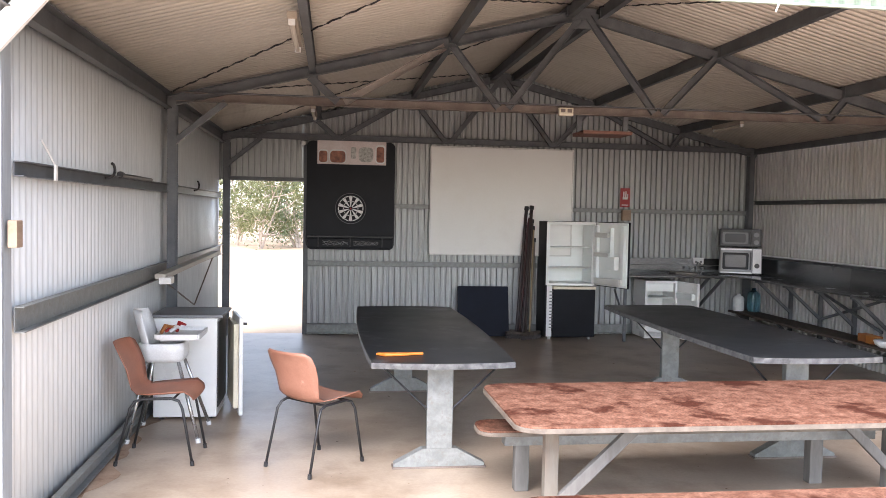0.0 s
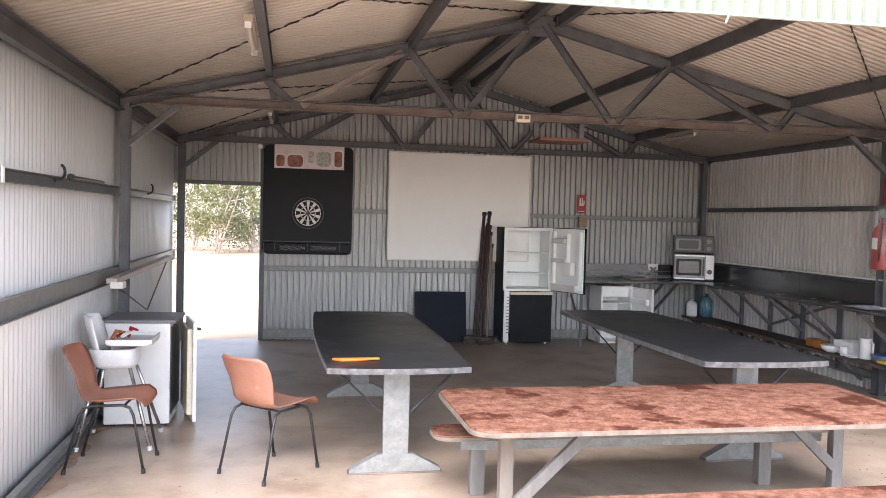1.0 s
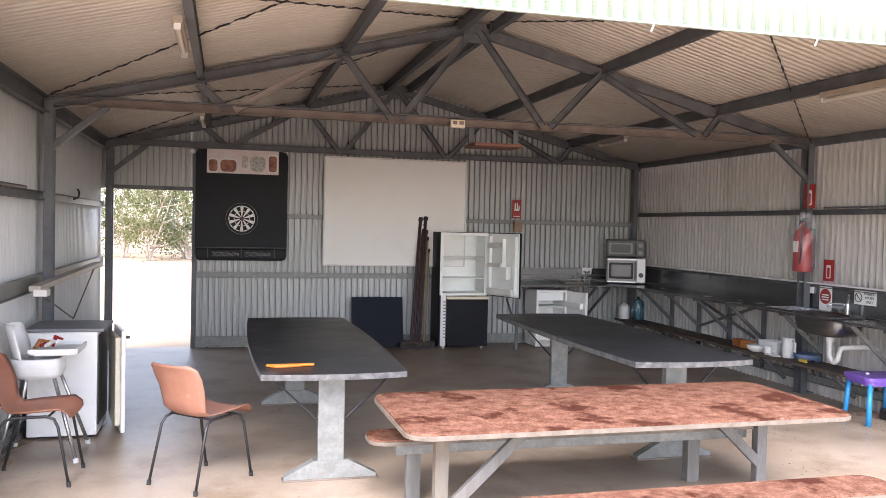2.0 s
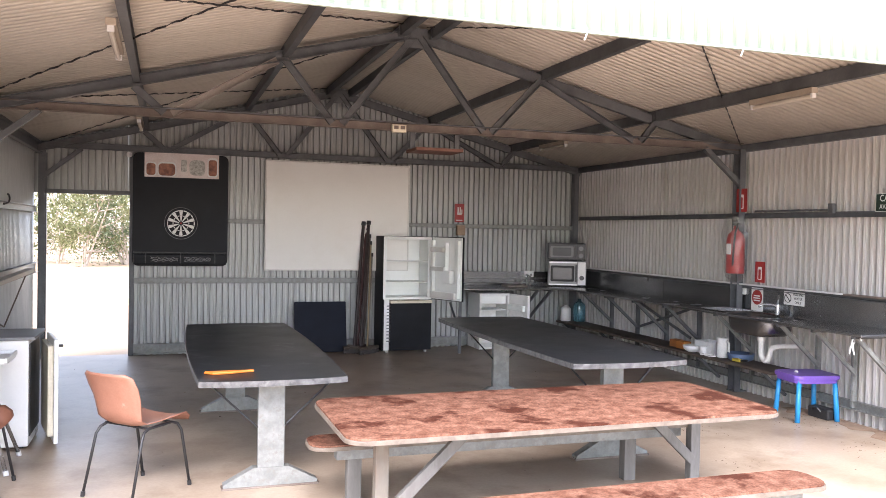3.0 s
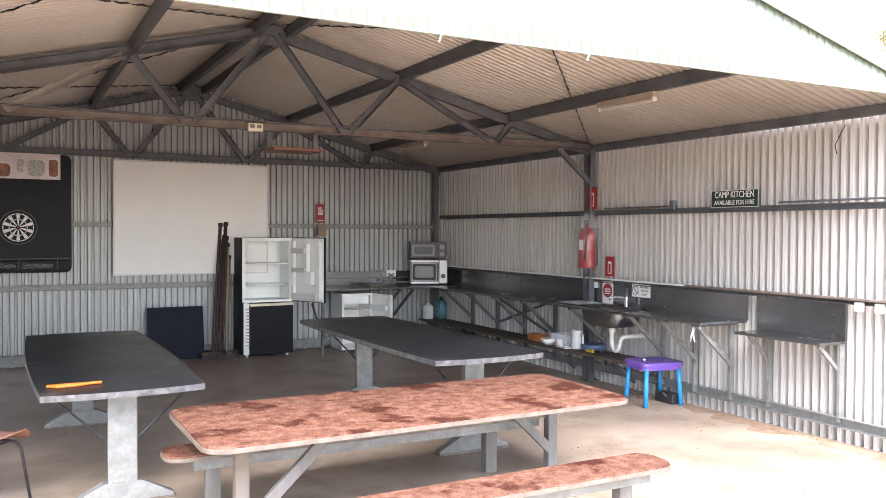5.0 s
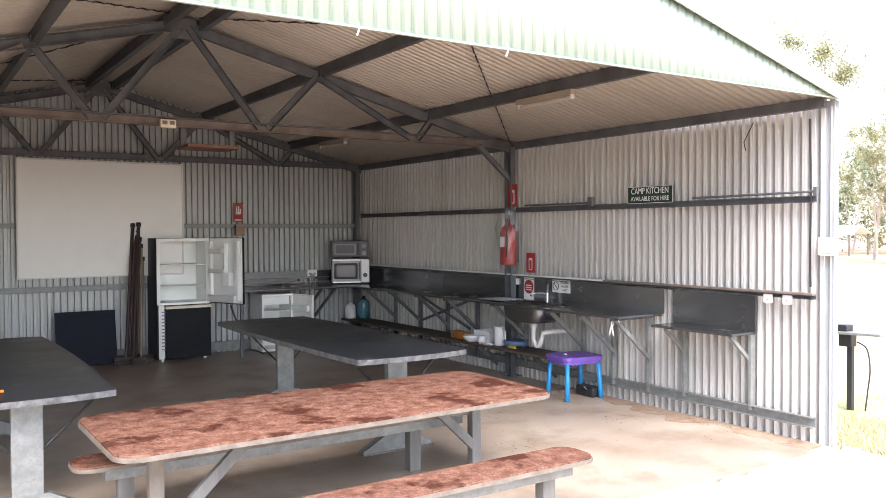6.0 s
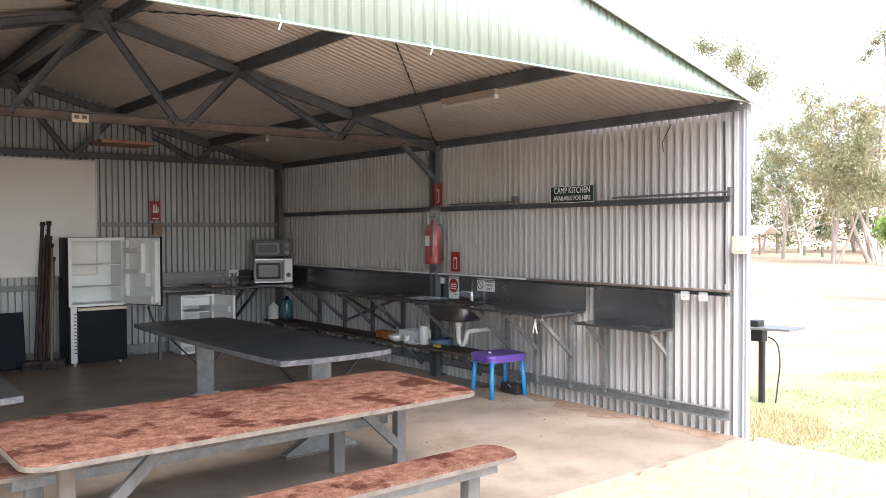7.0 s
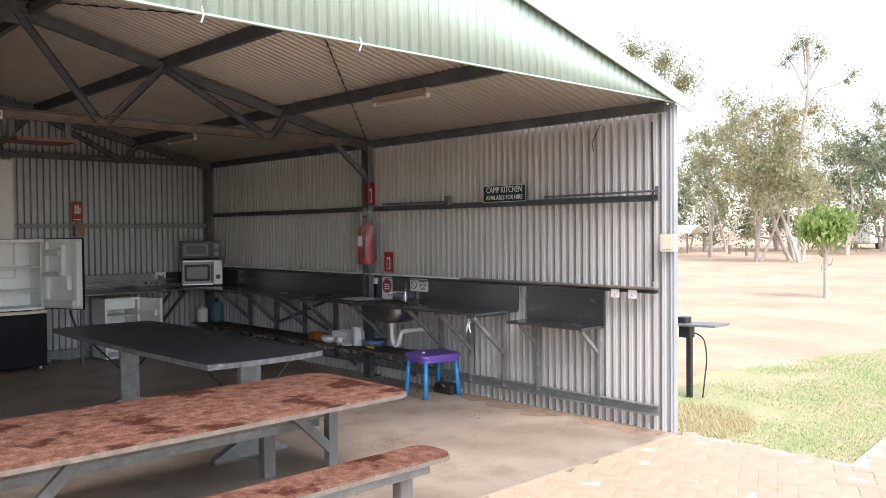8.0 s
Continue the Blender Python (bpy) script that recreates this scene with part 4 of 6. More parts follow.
# ---- old fridge, its upper door standing open ----
FX, FYF, FW, FD = 2.385, 8.93, 0.66, 0.44
t = thing("fridge", pose(FX, FYF, 0), "old white and black fridge with its empty upper compartment open", "fridge")
bm = bmesh.new()
box(bm, (0.012, FD / 2, 0.785), (0.024, FD, 1.50), None, 0.005)
box(bm, (FW - 0.012, FD / 2, 1.12), (0.024, FD, 0.83), None, 0.005)
box(bm, (FW / 2, FD / 2, 1.523), (FW - 0.05, FD, 0.024), None, 0.004)
box(bm, (FW / 2, FD - 0.01, 0.78), (FW - 0.05, 0.02, 1.46), None, 0.004)
part("cabinet", bm, BLACK, t, "scuffed black outer shell")
bm = bmesh.new()
box(bm, (0.036, FD / 2 - 0.006, 1.12), (0.022, FD - 0.02, 0.78), None, 0.004)
box(bm, (FW - 0.036, FD / 2 - 0.006, 1.12), (0.022, FD - 0.02, 0.78), None, 0.004)
box(bm, (FW / 2, FD - 0.032, 1.12), (FW - 0.09, 0.022, 0.78), None, 0.003)
box(bm, (FW / 2, FD / 2 - 0.006, 1.502), (FW - 0.05, FD - 0.02, 0.016), None, 0.003)
box(bm, (FW / 2, FD / 2 - 0.006, 0.72), (FW - 0.05, FD - 0.01, 0.03), None, 0.003)
part("liner", bm, INNER, t, "pale greenish-white empty liner")
for z in (0.93, 1.20):
    bm = bmesh.new()
    box(bm, (FW / 2, FD / 2 - 0.02, z), (FW - 0.10, FD - 0.08, 0.012), None, 0.003)
    part("shelf", bm, INNER, t)
bm = bmesh.new()
for x in (0.012, FW - 0.012):
    box(bm, (x + (0.006 if x < 0.1 else -0.006), -0.004, 1.12), (0.03, 0.012, 0.82), None, 0.004)
box(bm, (FW / 2, -0.004, 1.52), (FW - 0.03, 0.012, 0.024), None, 0.004)
part("rim", bm, WHITE, t)
bm = bmesh.new()
box(bm, (0.06, 0.05, 0.37), (0.07, 0.09, 0.66), None, 0.004)
part("pillar", bm, WHITE, t)
for k in range(12):
    bm = bmesh.new()
    box(bm, (0.085, 0.0, 0.16 + k * 0.042), (0.05, 0.008, 0.014), None, 0.002)
    part("vent_slat", bm, GREYPLASTIC, t)
bm = bmesh.new()
box(bm, (0.395, 0.03, 0.345), (0.56, 0.05, 0.62), None, 0.006)
part("lower_door", bm, BLACK, t)
bm = bmesh.new()
box(bm, (0.39, 0.01, 0.675), (0.57, 0.07, 0.035), None, 0.005)
part("handle_strip", bm, CREAM, t, "worn pale handle strip")
for x in (0.07, 0.60):
    bm = bmesh.new()
    disc(bm, (x, 0.03, 0.02), (1, 0, 0), 0.02, 0.03, 12)
    part("castor", bm, PVC, t)
dm = Matrix.Translation((FW, -0.01, 1.125)) @ Euler((0, 0, radians(-67))).to_matrix().to_4x4()
bm = bmesh.new()
box(bm, (0.29, 0.034, 0), (0.58, 0.03, 0.83), dm, 0.006)
d = part("upper_door", bm, BLACK, t, "open upper door, black outside")
bm = bmesh.new()
box(bm, (0.29, 0.010, 0), (0.57, 0.02, 0.81), dm, 0.006)
for x, w in ((0.045, 0.05), (0.535, 0.05)):
    box(bm, (x, -0.022, 0), (w, 0.05, 0.74), dm, 0.008)
part("door_liner", bm, INNER, d, "pale plastic door liner")
for z, h, x0, x1 in ((-0.34, 0.08, 0.06, 0.52), (0.0, 0.05, 0.06, 0.32), (0.25, 0.06, 0.06, 0.30), (-0.10, 0.16, 0.32, 0.44)):
    bm = bmesh.new()
    box(bm, ((x0 + x1) / 2, -0.075, z), (x1 - x0, 0.012, h), dm, 0.004)
    box(bm, ((x0 + x1) / 2, -0.04, z - h / 2), (x1 - x0, 0.07, 0.01), dm, 0.003)
    for x in (x0, x1):
        box(bm, (x, -0.04, z), (0.008, 0.07, h), dm, 0.003)
    part("door_shelf", bm, PVC if h < 0.09 else INNER, d)
bm = bmesh.new()
box(bm, (0.33, -0.03, 0.12), (0.012, 0.06, 0.44), dm, 0.003)
part("divider", bm, INNER, d)

# ---- small bar fridge under the bench, open ----
t = thing("bar_fridge", pose(3.95, 9.12, 0), "small white bar fridge standing open under the steel bench", "fridge")
bm = bmesh.new()
for x in (-0.205, 0.205):
    box(bm, (x, 0.0, 0.40), (0.03, 0.44, 0.76), None, 0.005)
for z in (0.035, 0.765):
    box(bm, (0, 0, z), (0.40, 0.44, 0.03), None, 0.005)
box(bm, (0, 0.205, 0.40), (0.40, 0.03, 0.72), None, 0.003)
part("cabinet", bm, WHITE, t)
for z in (0.32, 0.55):
    bm = bmesh.new()
    box(bm, (0, 0.0, z), (0.37, 0.36, 0.014), None, 0.003)
    part("shelf", bm, INNER, t)
bm = bmesh.new()
box(bm, (0, -0.02, 0.69), (0.36, 0.32, 0.11), None, 0.008)
part("ice_box", bm, INNER, t)
dm = Matrix.Translation((0.215, -0.22, 0.40)) @ Euler((0, 0, radians(-78))).to_matrix().to_4x4()
bm = bmesh.new()
box(bm, (0.21, 0.02, 0), (0.42, 0.04, 0.75), dm, 0.008)
d = part("door", bm, WHITE, t)
for z in (-0.25, 0.0, 0.2):
    bm = bmesh.new()
    box(bm, (0.21, -0.03, z), (0.34, 0.05, 0.08), dm, 0.012)
    part("door_shelf", bm, INNER, d)
for x in (-0.17, 0.17):
    bm = bmesh.new()
    disc(bm, (x, -0.15, 0.011), (0, 0, 1), 0.02, 0.022, 10)
    part("foot", bm, BLACKSTEEL, t)

# ---- stainless benches ----
BZ = 0.865
t = thing("corner_bench", pose(4.3, 9.0, 0), "long L-shaped stainless steel kitchen bench with a splashback", "bench")
o = Vector((4.3, 9.0, 0))


def at_bench(x, y, z):
    return Vector((x, y, z)) - o


bm = bmesh.new()
box(bm, at_bench(4.36, 9.04, BZ - 0.012), (2.14, 0.70, 0.024), None, 0.006)
part("worktop", bm, STAINLESS, t)
bm = bmesh.new()
box(bm, at_bench(5.16, 7.105, BZ - 0.010), (0.56, 3.130, 0.024), None, 0.006)
box(bm, at_bench(5.16, 4.120, BZ - 0.010), (0.56, 1.000, 0.024), None, 0.006)
box(bm, at_bench(5.39, 5.08, BZ - 0.010), (0.10, 0.92, 0.024), None, 0.004)
box(bm, at_bench(4.91, 5.08, BZ - 0.010), (0.06, 0.92, 0.024), None, 0.004)
part("worktop", bm, STAINLESS, t)
bm = bmesh.new()
box(bm, at_bench(4.40, 9.365, BZ + 0.095), (2.06, 0.012, 0.19), None, 0.003)
part("splashback", bm, STAINLESS, t)
for y0, y1 in ((9.34, 7.13), (7.12, 5.18), (5.17, 3.60)):
    bm = bmesh.new()
    box(bm, at_bench(5.425, (y0 + y1) / 2, BZ + 0.115), (0.012, y0 - y1, 0.23), None, 0.003)
    part("splashback", bm, STAINLESS, t)
# Brackets beyond y 6 take darker FRAME: the bench's inner shade as colour.
for y in (8.29, 7.65, 7.01, 6.38, 5.49, 4.60, 4.18, 3.75):
    bm = bmesh.new()
    beam(bm, at_bench(4.96, y, BZ - 0.03), at_bench(5.41, y, 0.44), 0.03, 0.035)
    part("bracket_strut", bm, GALV if y < 6 else FRAME, t)
    bm = bmesh.new()
    beam(bm, at_bench(4.92, y, BZ - 0.035), at_bench(5.42, y, BZ - 0.035), 0.03, 0.03)
    part("bracket_arm", bm, FRAME, t)
    bm = bmesh.new()
    beam(bm, at_bench(5.425, y + 0.03, 0.14), at_bench(5.425, y + 0.03, BZ - 0.03), 0.05, 0.03, (0, 1, 0))
    part("bracket_upright", bm, GALV if y < 6 else FRAME, t)
bm = bmesh.new()
beam(bm, at_bench(3.40, 8.76, 0.0), at_bench(3.40, 8.76, BZ - 0.02), 0.035, 0.035, (0, 1, 0))
part("leg", bm, FRAME, t, "thin dark steel leg")
bm = bmesh.new()
beam(bm, at_bench(3.40, 8.78, 0.30), at_bench(3.46, 9.34, 0.62), 0.02, 0.03)
part("bracket_strut", bm, FRAME, t)
for x in (4.52, 4.72):
    bm = bmesh.new()
    beam(bm, at_bench(x, 8.74, BZ - 0.03), at_bench(x - 0.12, 9.36, 0.30), 0.03, 0.035)
    part("bracket_strut", bm, FRAME, t)
    bm = bmesh.new()
    beam(bm, at_bench(x, 8.72, BZ - 0.035), at_bench(x, 9.36, BZ - 0.035), 0.03, 0.03)
    part("bracket_arm", bm, FRAME, t)
for a, b in (((5.38, 7.6, 0.45), (5.38, 6.4, 0.82)), ((5.38, 7.7, 0.80), (5.38, 6.5, 0.45))):
    bm = bmesh.new()
    beam(bm, at_bench(*a), at_bench(*b), 0.02, 0.03)
    part("cross_brace", bm, FRAME, t)
# capping strip over the splashback
t = thing("capping_strip", pose(RX - 0.105, 9.3, 1.128), "white-edged steel capping strip along the splashback's top", "trim strip")
bm = bmesh.new()
beam(bm, (0, 0, 0), (0, -5.0, 0), 0.05, 0.014)
part("strip", bm, WHITEPLASTIC, t)
bm = bmesh.new()
beam(bm, (0.0, -5.01, 0), (0.0, -7.16, 0), 0.05, 0.018)
part("strip", bm, RUSTY, t, "rusty brown end of the strip")

t = thing("cloth_tie", pose(4.97, 3.76, 0.80), "white cloth strip knotted round the bench's bracket", "tie")
bm = bmesh.new()
tube(bm, [(0.03 * math.cos(k * math.tau / 12), 0.006 * k - 0.03, 0.03 * math.sin(k * math.tau / 12)) for k in range(13)], 0.006, 6)
part("knot", bm, PRINT_WHITE, t)
for s_ in (-1, 1):
    bm = bmesh.new()
    tube(bm, [(-0.03, 0.0, -0.01), (-0.04, 0.012 * s_, -0.06), (-0.035, 0.025 * s_, -0.11)], [0.006, 0.008, 0.005], 6)
    part("tail", bm, PRINT_WHITE, t)

# lower shelf
t = thing("lower_shelf", pose(5.26, 7.08, 0.34), "dark timber shelf under the steel bench, cluttered at one end", "shelf")
bm = bmesh.new()
box(bm, (0, 0.0, 0), (0.34, 4.46, 0.028), None, 0.004)
part("board", bm, DARKWOOD, t)
for y in (-2.05, -1.05, 0.0, 1.05, 2.05):
    bm = bmesh.new()
    beam(bm, (-0.12, y, -0.02), (0.16, y, -0.25), 0.03, 0.03)
    part("bracket", bm, FRAME, t)

# narrow servery shelf at the front end
t = thing("servery_shelf", pose(5.29, 3.085, 0.785), "small stainless steel shelf with a tall splashback on brackets", "shelf")
bm = bmesh.new()
box(bm, (0, 0, 0), (0.30, 0.82, 0.022), None, 0.005)
part("shelf", bm, STAINLESS, t)
bm = bmesh.new()
box(bm, (0.14, 0.0, 0.165), (0.012, 0.84, 0.31), None, 0.003)
part("splashback", bm, STAINLESS, t)
for y in (-0.36, 0.30):
    bm = bmesh.new()
    beam(bm, (-0.10, y, -0.02), (0.13, y, -0.22), 0.025, 0.03)
    part("strut", bm, GALV, t)
    bm = bmesh.new()
    beam(bm, (0.135, y - 0.02, -0.62), (0.135, y - 0.02, -0.01), 0.05, 0.03, (0, 1, 0))
    part("upright", bm, GALV, t)

# ---- sink ----
t = thing("sink", pose(5.14, 5.08, BZ), "round-bottomed stainless steel sink let into the bench", "sink")
bm = bmesh.new()
rows = []
for z, k in ((0.006, 1.06), (0.006, 1.0), (-0.06, 0.98), (-0.14, 0.93), (-0.175, 0.80), (-0.19, 0.5), (-0.192, 0.1)):
    rows.append([bm.verts.new((x * k, y * k, z)) for x, y in rounded(0.40, 0.60, 0.13, 5)])
for a, b in zip(rows, rows[1:]):
    for i in range(len(a)):
        bm.faces.new((a[i], a[(i + 1) % len(a)], b[(i + 1) % len(a)], b[i]))
bm.faces.new(rows[-1])
s = part("bowl", bm, STAINLESS, t, "", True)
sol = s.modifiers.new("thickness", "SOLIDIFY")
sol.thickness = 0.003
bm = bmesh.new()
box(bm, (0.0, 0.50, 0.012), (0.36, 0.36, 0.008), None, 0.003)
for k in range(6):
    box(bm, (0.0, 0.38 + k * 0.05, 0.017), (0.30, 0.012, 0.006), None, 0.002)
part("drainer", bm, CHROME, t)
bm = bmesh.new()
tube(bm, [(0.02, 0, -0.18), (0.02, 0, -0.25)], 0.035, 12)
part("waste", bm, PVC, t)
bm = bmesh.new()
tube(bm, smooth_line([(0.02, 0, -0.24), (0.02, 0, -0.36), (0.025, -0.015, -0.41), (0.03, -0.05, -0.435), (0.035, -0.085, -0.41), (0.04, -0.10, -0.36), (0.05, -0.11, -0.31), (0.09, -0.13, -0.29), (0.29, -0.20, -0.28)]), 0.024, 10)
part("trap_pipe", bm, PVC, t, "white plastic trap pipe", True)
t = thing("tap", pose(5.34, 5.08, BZ), "chrome lever mixer tap behind the sink", "tap")
bm = bmesh.new()
tube(bm, [(0, 0, 0), (0, 0, 0.10)], 0.022, 12)
part("body", bm, CHROME, t)
bm = bmesh.new()
tube(bm, [(0, 0, 0.07), (-0.05, 0.01, 0.10), (-0.15, 0.03, 0.10), (-0.19, 0.04, 0.08)], 0.012, 8)
part("spout", bm, CHROME, t, "", True)
bm = bmesh.new()
tube(bm, [(0, 0, 0.10), (-0.01, -0.02, 0.16), (-0.03, -0.05, 0.19)], [0.014, 0.009, 0.007], 8)
part("lever", bm, CHROME, t)


# ---- microwave ovens in the corner ----
SILVER = plain("silver_paint", (0.20, 0.203, 0.21), 0.45, 0.3)
DARKCASE = plain("charcoal_plastic", (0.055, 0.056, 0.06), 0.5)
OVENMESH = plain("oven_screen", (0.05, 0.055, 0.07), 0.25)
BRIGHT_TRIM = plain("bright_steel_trim", (0.55, 0.55, 0.56), 0.35, 0.4)


def oven(x, y, z, w, d, h, body, trim, label, knobs):
    t = thing("microwave", pose(x, y, z, 0, 0, -24), label, "microwave", "stacked microwave ovens")
    bm = bmesh.new()
    box(bm, (0, d / 2, h / 2 + 0.008), (w, d, h - 0.016), None, 0.008)
    part("body", bm, body, t)
    bm = bmesh.new()
    box(bm, (-w * 0.11, -0.006, h / 2 + 0.008), (w * 0.74, 0.02, h - 0.04), None, 0.006)
    dd = part("door", bm, trim, t)
    bm = bmesh.new()
    slab(bm, rounded(w * 0.62, h * 0.62, 0.02, 4), 0, 0.01, 0.002)
    bmesh.ops.transform(bm, matrix=Matrix.Translation((-w * 0.13, -0.014, h / 2 + 0.004)) @ BACK, verts=bm.verts)
    part("window", bm, DARKGLASS if knobs == 1 else GREYPLASTIC, dd, "dark glass window")
    bm = bmesh.new()
    slab(bm, rounded(w * 0.50, h * 0.46, 0.02, 4), 0, 0.004, 0.001)
    bmesh.ops.transform(bm, matrix=Matrix.Translation((-w * 0.13, -0.0245, h / 2 + 0.004)) @ BACK, verts=bm.verts)
    part("screen", bm, OVENMESH if knobs == 1 else DARKCASE, dd, "grey perforated screen")
    bm = bmesh.new()
    box(bm, (w * 0.225, -0.028, h / 2 + 0.008), (0.018, 0.02, h * 0.66), None, 0.005)
    part("handle", bm, BLACKSTEEL, dd)
    bm = bmesh.new()
    box(bm, (w * 0.38, -0.005, h / 2 + 0.008), (w * 0.2, 0.016, h - 0.04), None, 0.004)
    cp = part("control_panel", bm, WHITEPLASTIC if knobs == 1 else BLACKSTEEL, t)
    for k in range(knobs):
        bm = bmesh.new()
        disc(bm, (w * 0.38, -0.022, h * (0.35 if knobs == 1 else 0.30 + 0.4 * k)), (0, 1, 0), 0.032, 0.022, 18)
        part("dial", bm, BLACKSTEEL if knobs == 1 else GREYPLASTIC, cp)
    if knobs == 1:
        for z in (0.028, h - 0.02):
            bm = bmesh.new()
            box(bm, (-w * 0.11, -0.018, z), (w * 0.74, 0.008, 0.018), None, 0.002)
            part("trim_strip", bm, BRIGHT_TRIM, dd, "bright steel trim strip")
    for sx in (-1, 1):
        bm = bmesh.new()
        box(bm, (sx * w * 0.4, d * 0.2, 0.004), (0.03, 0.03, 0.012), None, 0.003)
        part("foot", bm, BLACKSTEEL, t)
    return t


oven(5.06, 8.94, BZ + 0.002, 0.53, 0.31, 0.36, SILVER, SILVER, "silver-fronted microwave oven with one dial, on the bench", 1)
oven(5.05, 8.95, BZ + 0.364, 0.52, 0.30, 0.25, DARKCASE, DARKCASE, "grey microwave oven with two dials, stacked on another", 2)

# board, small basin tap on the back bench
t = thing("chopping_board", pose(4.28, 9.00, BZ + 0.002), "pale timber chopping board lying on the bench", "chopping board")
bm = bmesh.new()
box(bm, (0, 0, 0.014), (0.30, 0.22, 0.028), None, 0.006)
part("board", bm, PALEWOOD, t)
t = thing("bench_tap", pose(4.58, 9.25, BZ), "small dull tap with two handles on the back bench", "tap")
bm = bmesh.new()
tube(bm, [(0, 0, 0), (0, 0, 0.10), (0, -0.05, 0.15), (0, -0.12, 0.13)], 0.011, 8)
part("spout", bm, SILVER, t)
for x in (-0.08, 0.08):
    bm = bmesh.new()
    disc(bm, (x, 0, 0.06), (0, 0, 1), 0.025, 0.03, 10)
    tube(bm, [(x, 0, 0), (x, 0, 0.06)], 0.009, 8)
    part("handle", bm, SILVER, t)
t = panel("power_point", on_wall(BACK, 4.66, BY - 0.045, 1.02), 0.15, 0.09, WHITEPLASTIC, "white double power point on the back wall", "power point", 0.02)
for x in (-0.035, 0.035):
    bm = bmesh.new()
    box(bm, (x, -0.01, 0.022), (0.03, 0.03, 0.006), None, 0.002)
    part("socket", bm, GREYPLASTIC, t)

# ---- clutter on the lower shelf ----
SZ = 0.356


def crate(x, y, w, d, h, material, name, label, category):
    t = thing(name, pose(x, y, SZ, 0, 0, 6), label, category)
    bm = bmesh.new()
    for sx, sy, a, b in ((1, 0, 0.008, d), (-1, 0, 0.008, d), (0, 1, w, 0.008), (0, -1, w, 0.008)):
        box(bm, (sx * (w / 2 - 0.004), sy * (d / 2 - 0.004), h / 2), (a, b, h), None, 0.002)
    box(bm, (0, 0, 0.004), (w - 0.006, d - 0.006, 0.008))
    part("tub", bm, material, t)
    return t


AMBER = plain("amber_plastic", (0.42, 0.15, 0.03), 0.5)
crate(5.23, 6.56, 0.10, 0.11, 0.08, BROWNPLASTIC, "brown_tub", "brown plastic tub on the lower shelf", "tub")
crate(5.21, 6.39, 0.11, 0.12, 0.08, AMBER, "orange_tub", "amber plastic tub on the lower shelf", "tub")
crate(5.29, 6.03, 0.20, 0.26, 0.13, WHITEPLASTIC, "white_tub", "white plastic tub on the lower shelf", "tub")


def lathe(name, m, prof, material, label, category, seg=20):
    t = thing(name, m, label, category)
    bm = bmesh.new()
    rings = [[bm.verts.new((r * math.cos(k * math.tau / seg), r * math.sin(k * math.tau / seg), z)) for k in range(seg)] for r, z in prof]
    for a, b in zip(rings, rings[1:]):
        for k in range(seg):
            bm.faces.new((a[k], a[(k + 1) % seg], b[(k + 1) % seg], b[k]))
    bm.faces.new(rings[0][::-1])
    bm.faces.new(rings[-1])
    part("vessel", bm, material, t, "", True)
    return t


j = lathe("white_jug", pose(5.23, 5.74, SZ), [(0.055, 0), (0.062, 0.01), (0.06, 0.10), (0.057, 0.19), (0.059, 0.20), (0.05, 0.205)], WHITEPLASTIC, "white electric jug on the lower shelf", "jug")
bm = bmesh.new()
tube(bm, [(0, -0.055, 0.18), (0, -0.10, 0.16), (0, -0.10, 0.07), (0, -0.057, 0.05)], 0.010, 8)
part("handle", bm, WHITEPLASTIC, j)
lathe("white_bowl", pose(5.14, 6.14, SZ), [(0.04, 0), (0.085, 0.03), (0.10, 0.07), (0.095, 0.075), (0.08, 0.04), (0.02, 0.015)], WHITEPLASTIC, "white plastic bowl on the lower shelf", "bowl")
lathe("white_cup", pose(5.13, 5.93, SZ), [(0.03, 0), (0.035, 0.005), (0.04, 0.09), (0.036, 0.092), (0.02, 0.05)], WHITEPLASTIC, "white cup on the lower shelf", "cup")
lathe("blue_basin", pose(5.29, 5.53, SZ), [(0.10, 0), (0.12, 0.01), (0.135, 0.07), (0.13, 0.075), (0.11, 0.02)], plain("blue_grey", (0.10, 0.15, 0.26), 0.5), "small blue-grey basin on the lower shelf", "basin")
t = thing("yellow_clamp", pose(5.17, 5.43, SZ), "yellow plastic clamp lying on the lower shelf", "clamp")
bm = bmesh.new()
box(bm, (0, 0, 0.02), (0.05, 0.11, 0.03), None, 0.008)
part("jaw", bm, YELLOW, t)
bm = bmesh.new()
tube(bm, [(0, -0.05, 0.02), (0.02, -0.12, 0.03)], 0.012, 8)
part("grip", bm, BLACKSTEEL, t)
t = thing("coiled_cord", pose(5.15, 5.77, SZ), "white electric cord coiled beside the jug", "cord")
bm = bmesh.new()
tube(bm, [(0.05 * math.cos(a * 0.6) - 0.03, 0.08 * math.sin(a * 0.6) + 0.004 * a, 0.006 + 0.001 * a) for a in range(24)], 0.005, 6)
part("flex", bm, WHITEPLASTIC, t, "", True)
w = lathe("water_bottle", pose(5.35, 9.10, SZ), [(0.075, 0), (0.085, 0.015), (0.085, 0.22), (0.075, 0.25), (0.028, 0.29), (0.026, 0.32)], CLEAR, "large clear blue water bottle on the lower shelf", "bottle")
lathe("white_drum", pose(5.18, 9.19, SZ), [(0.065, 0), (0.075, 0.01), (0.075, 0.17), (0.055, 0.20), (0.025, 0.21), (0.023, 0.23)], WHITEPLASTIC, "white plastic drum on the lower shelf", "drum")

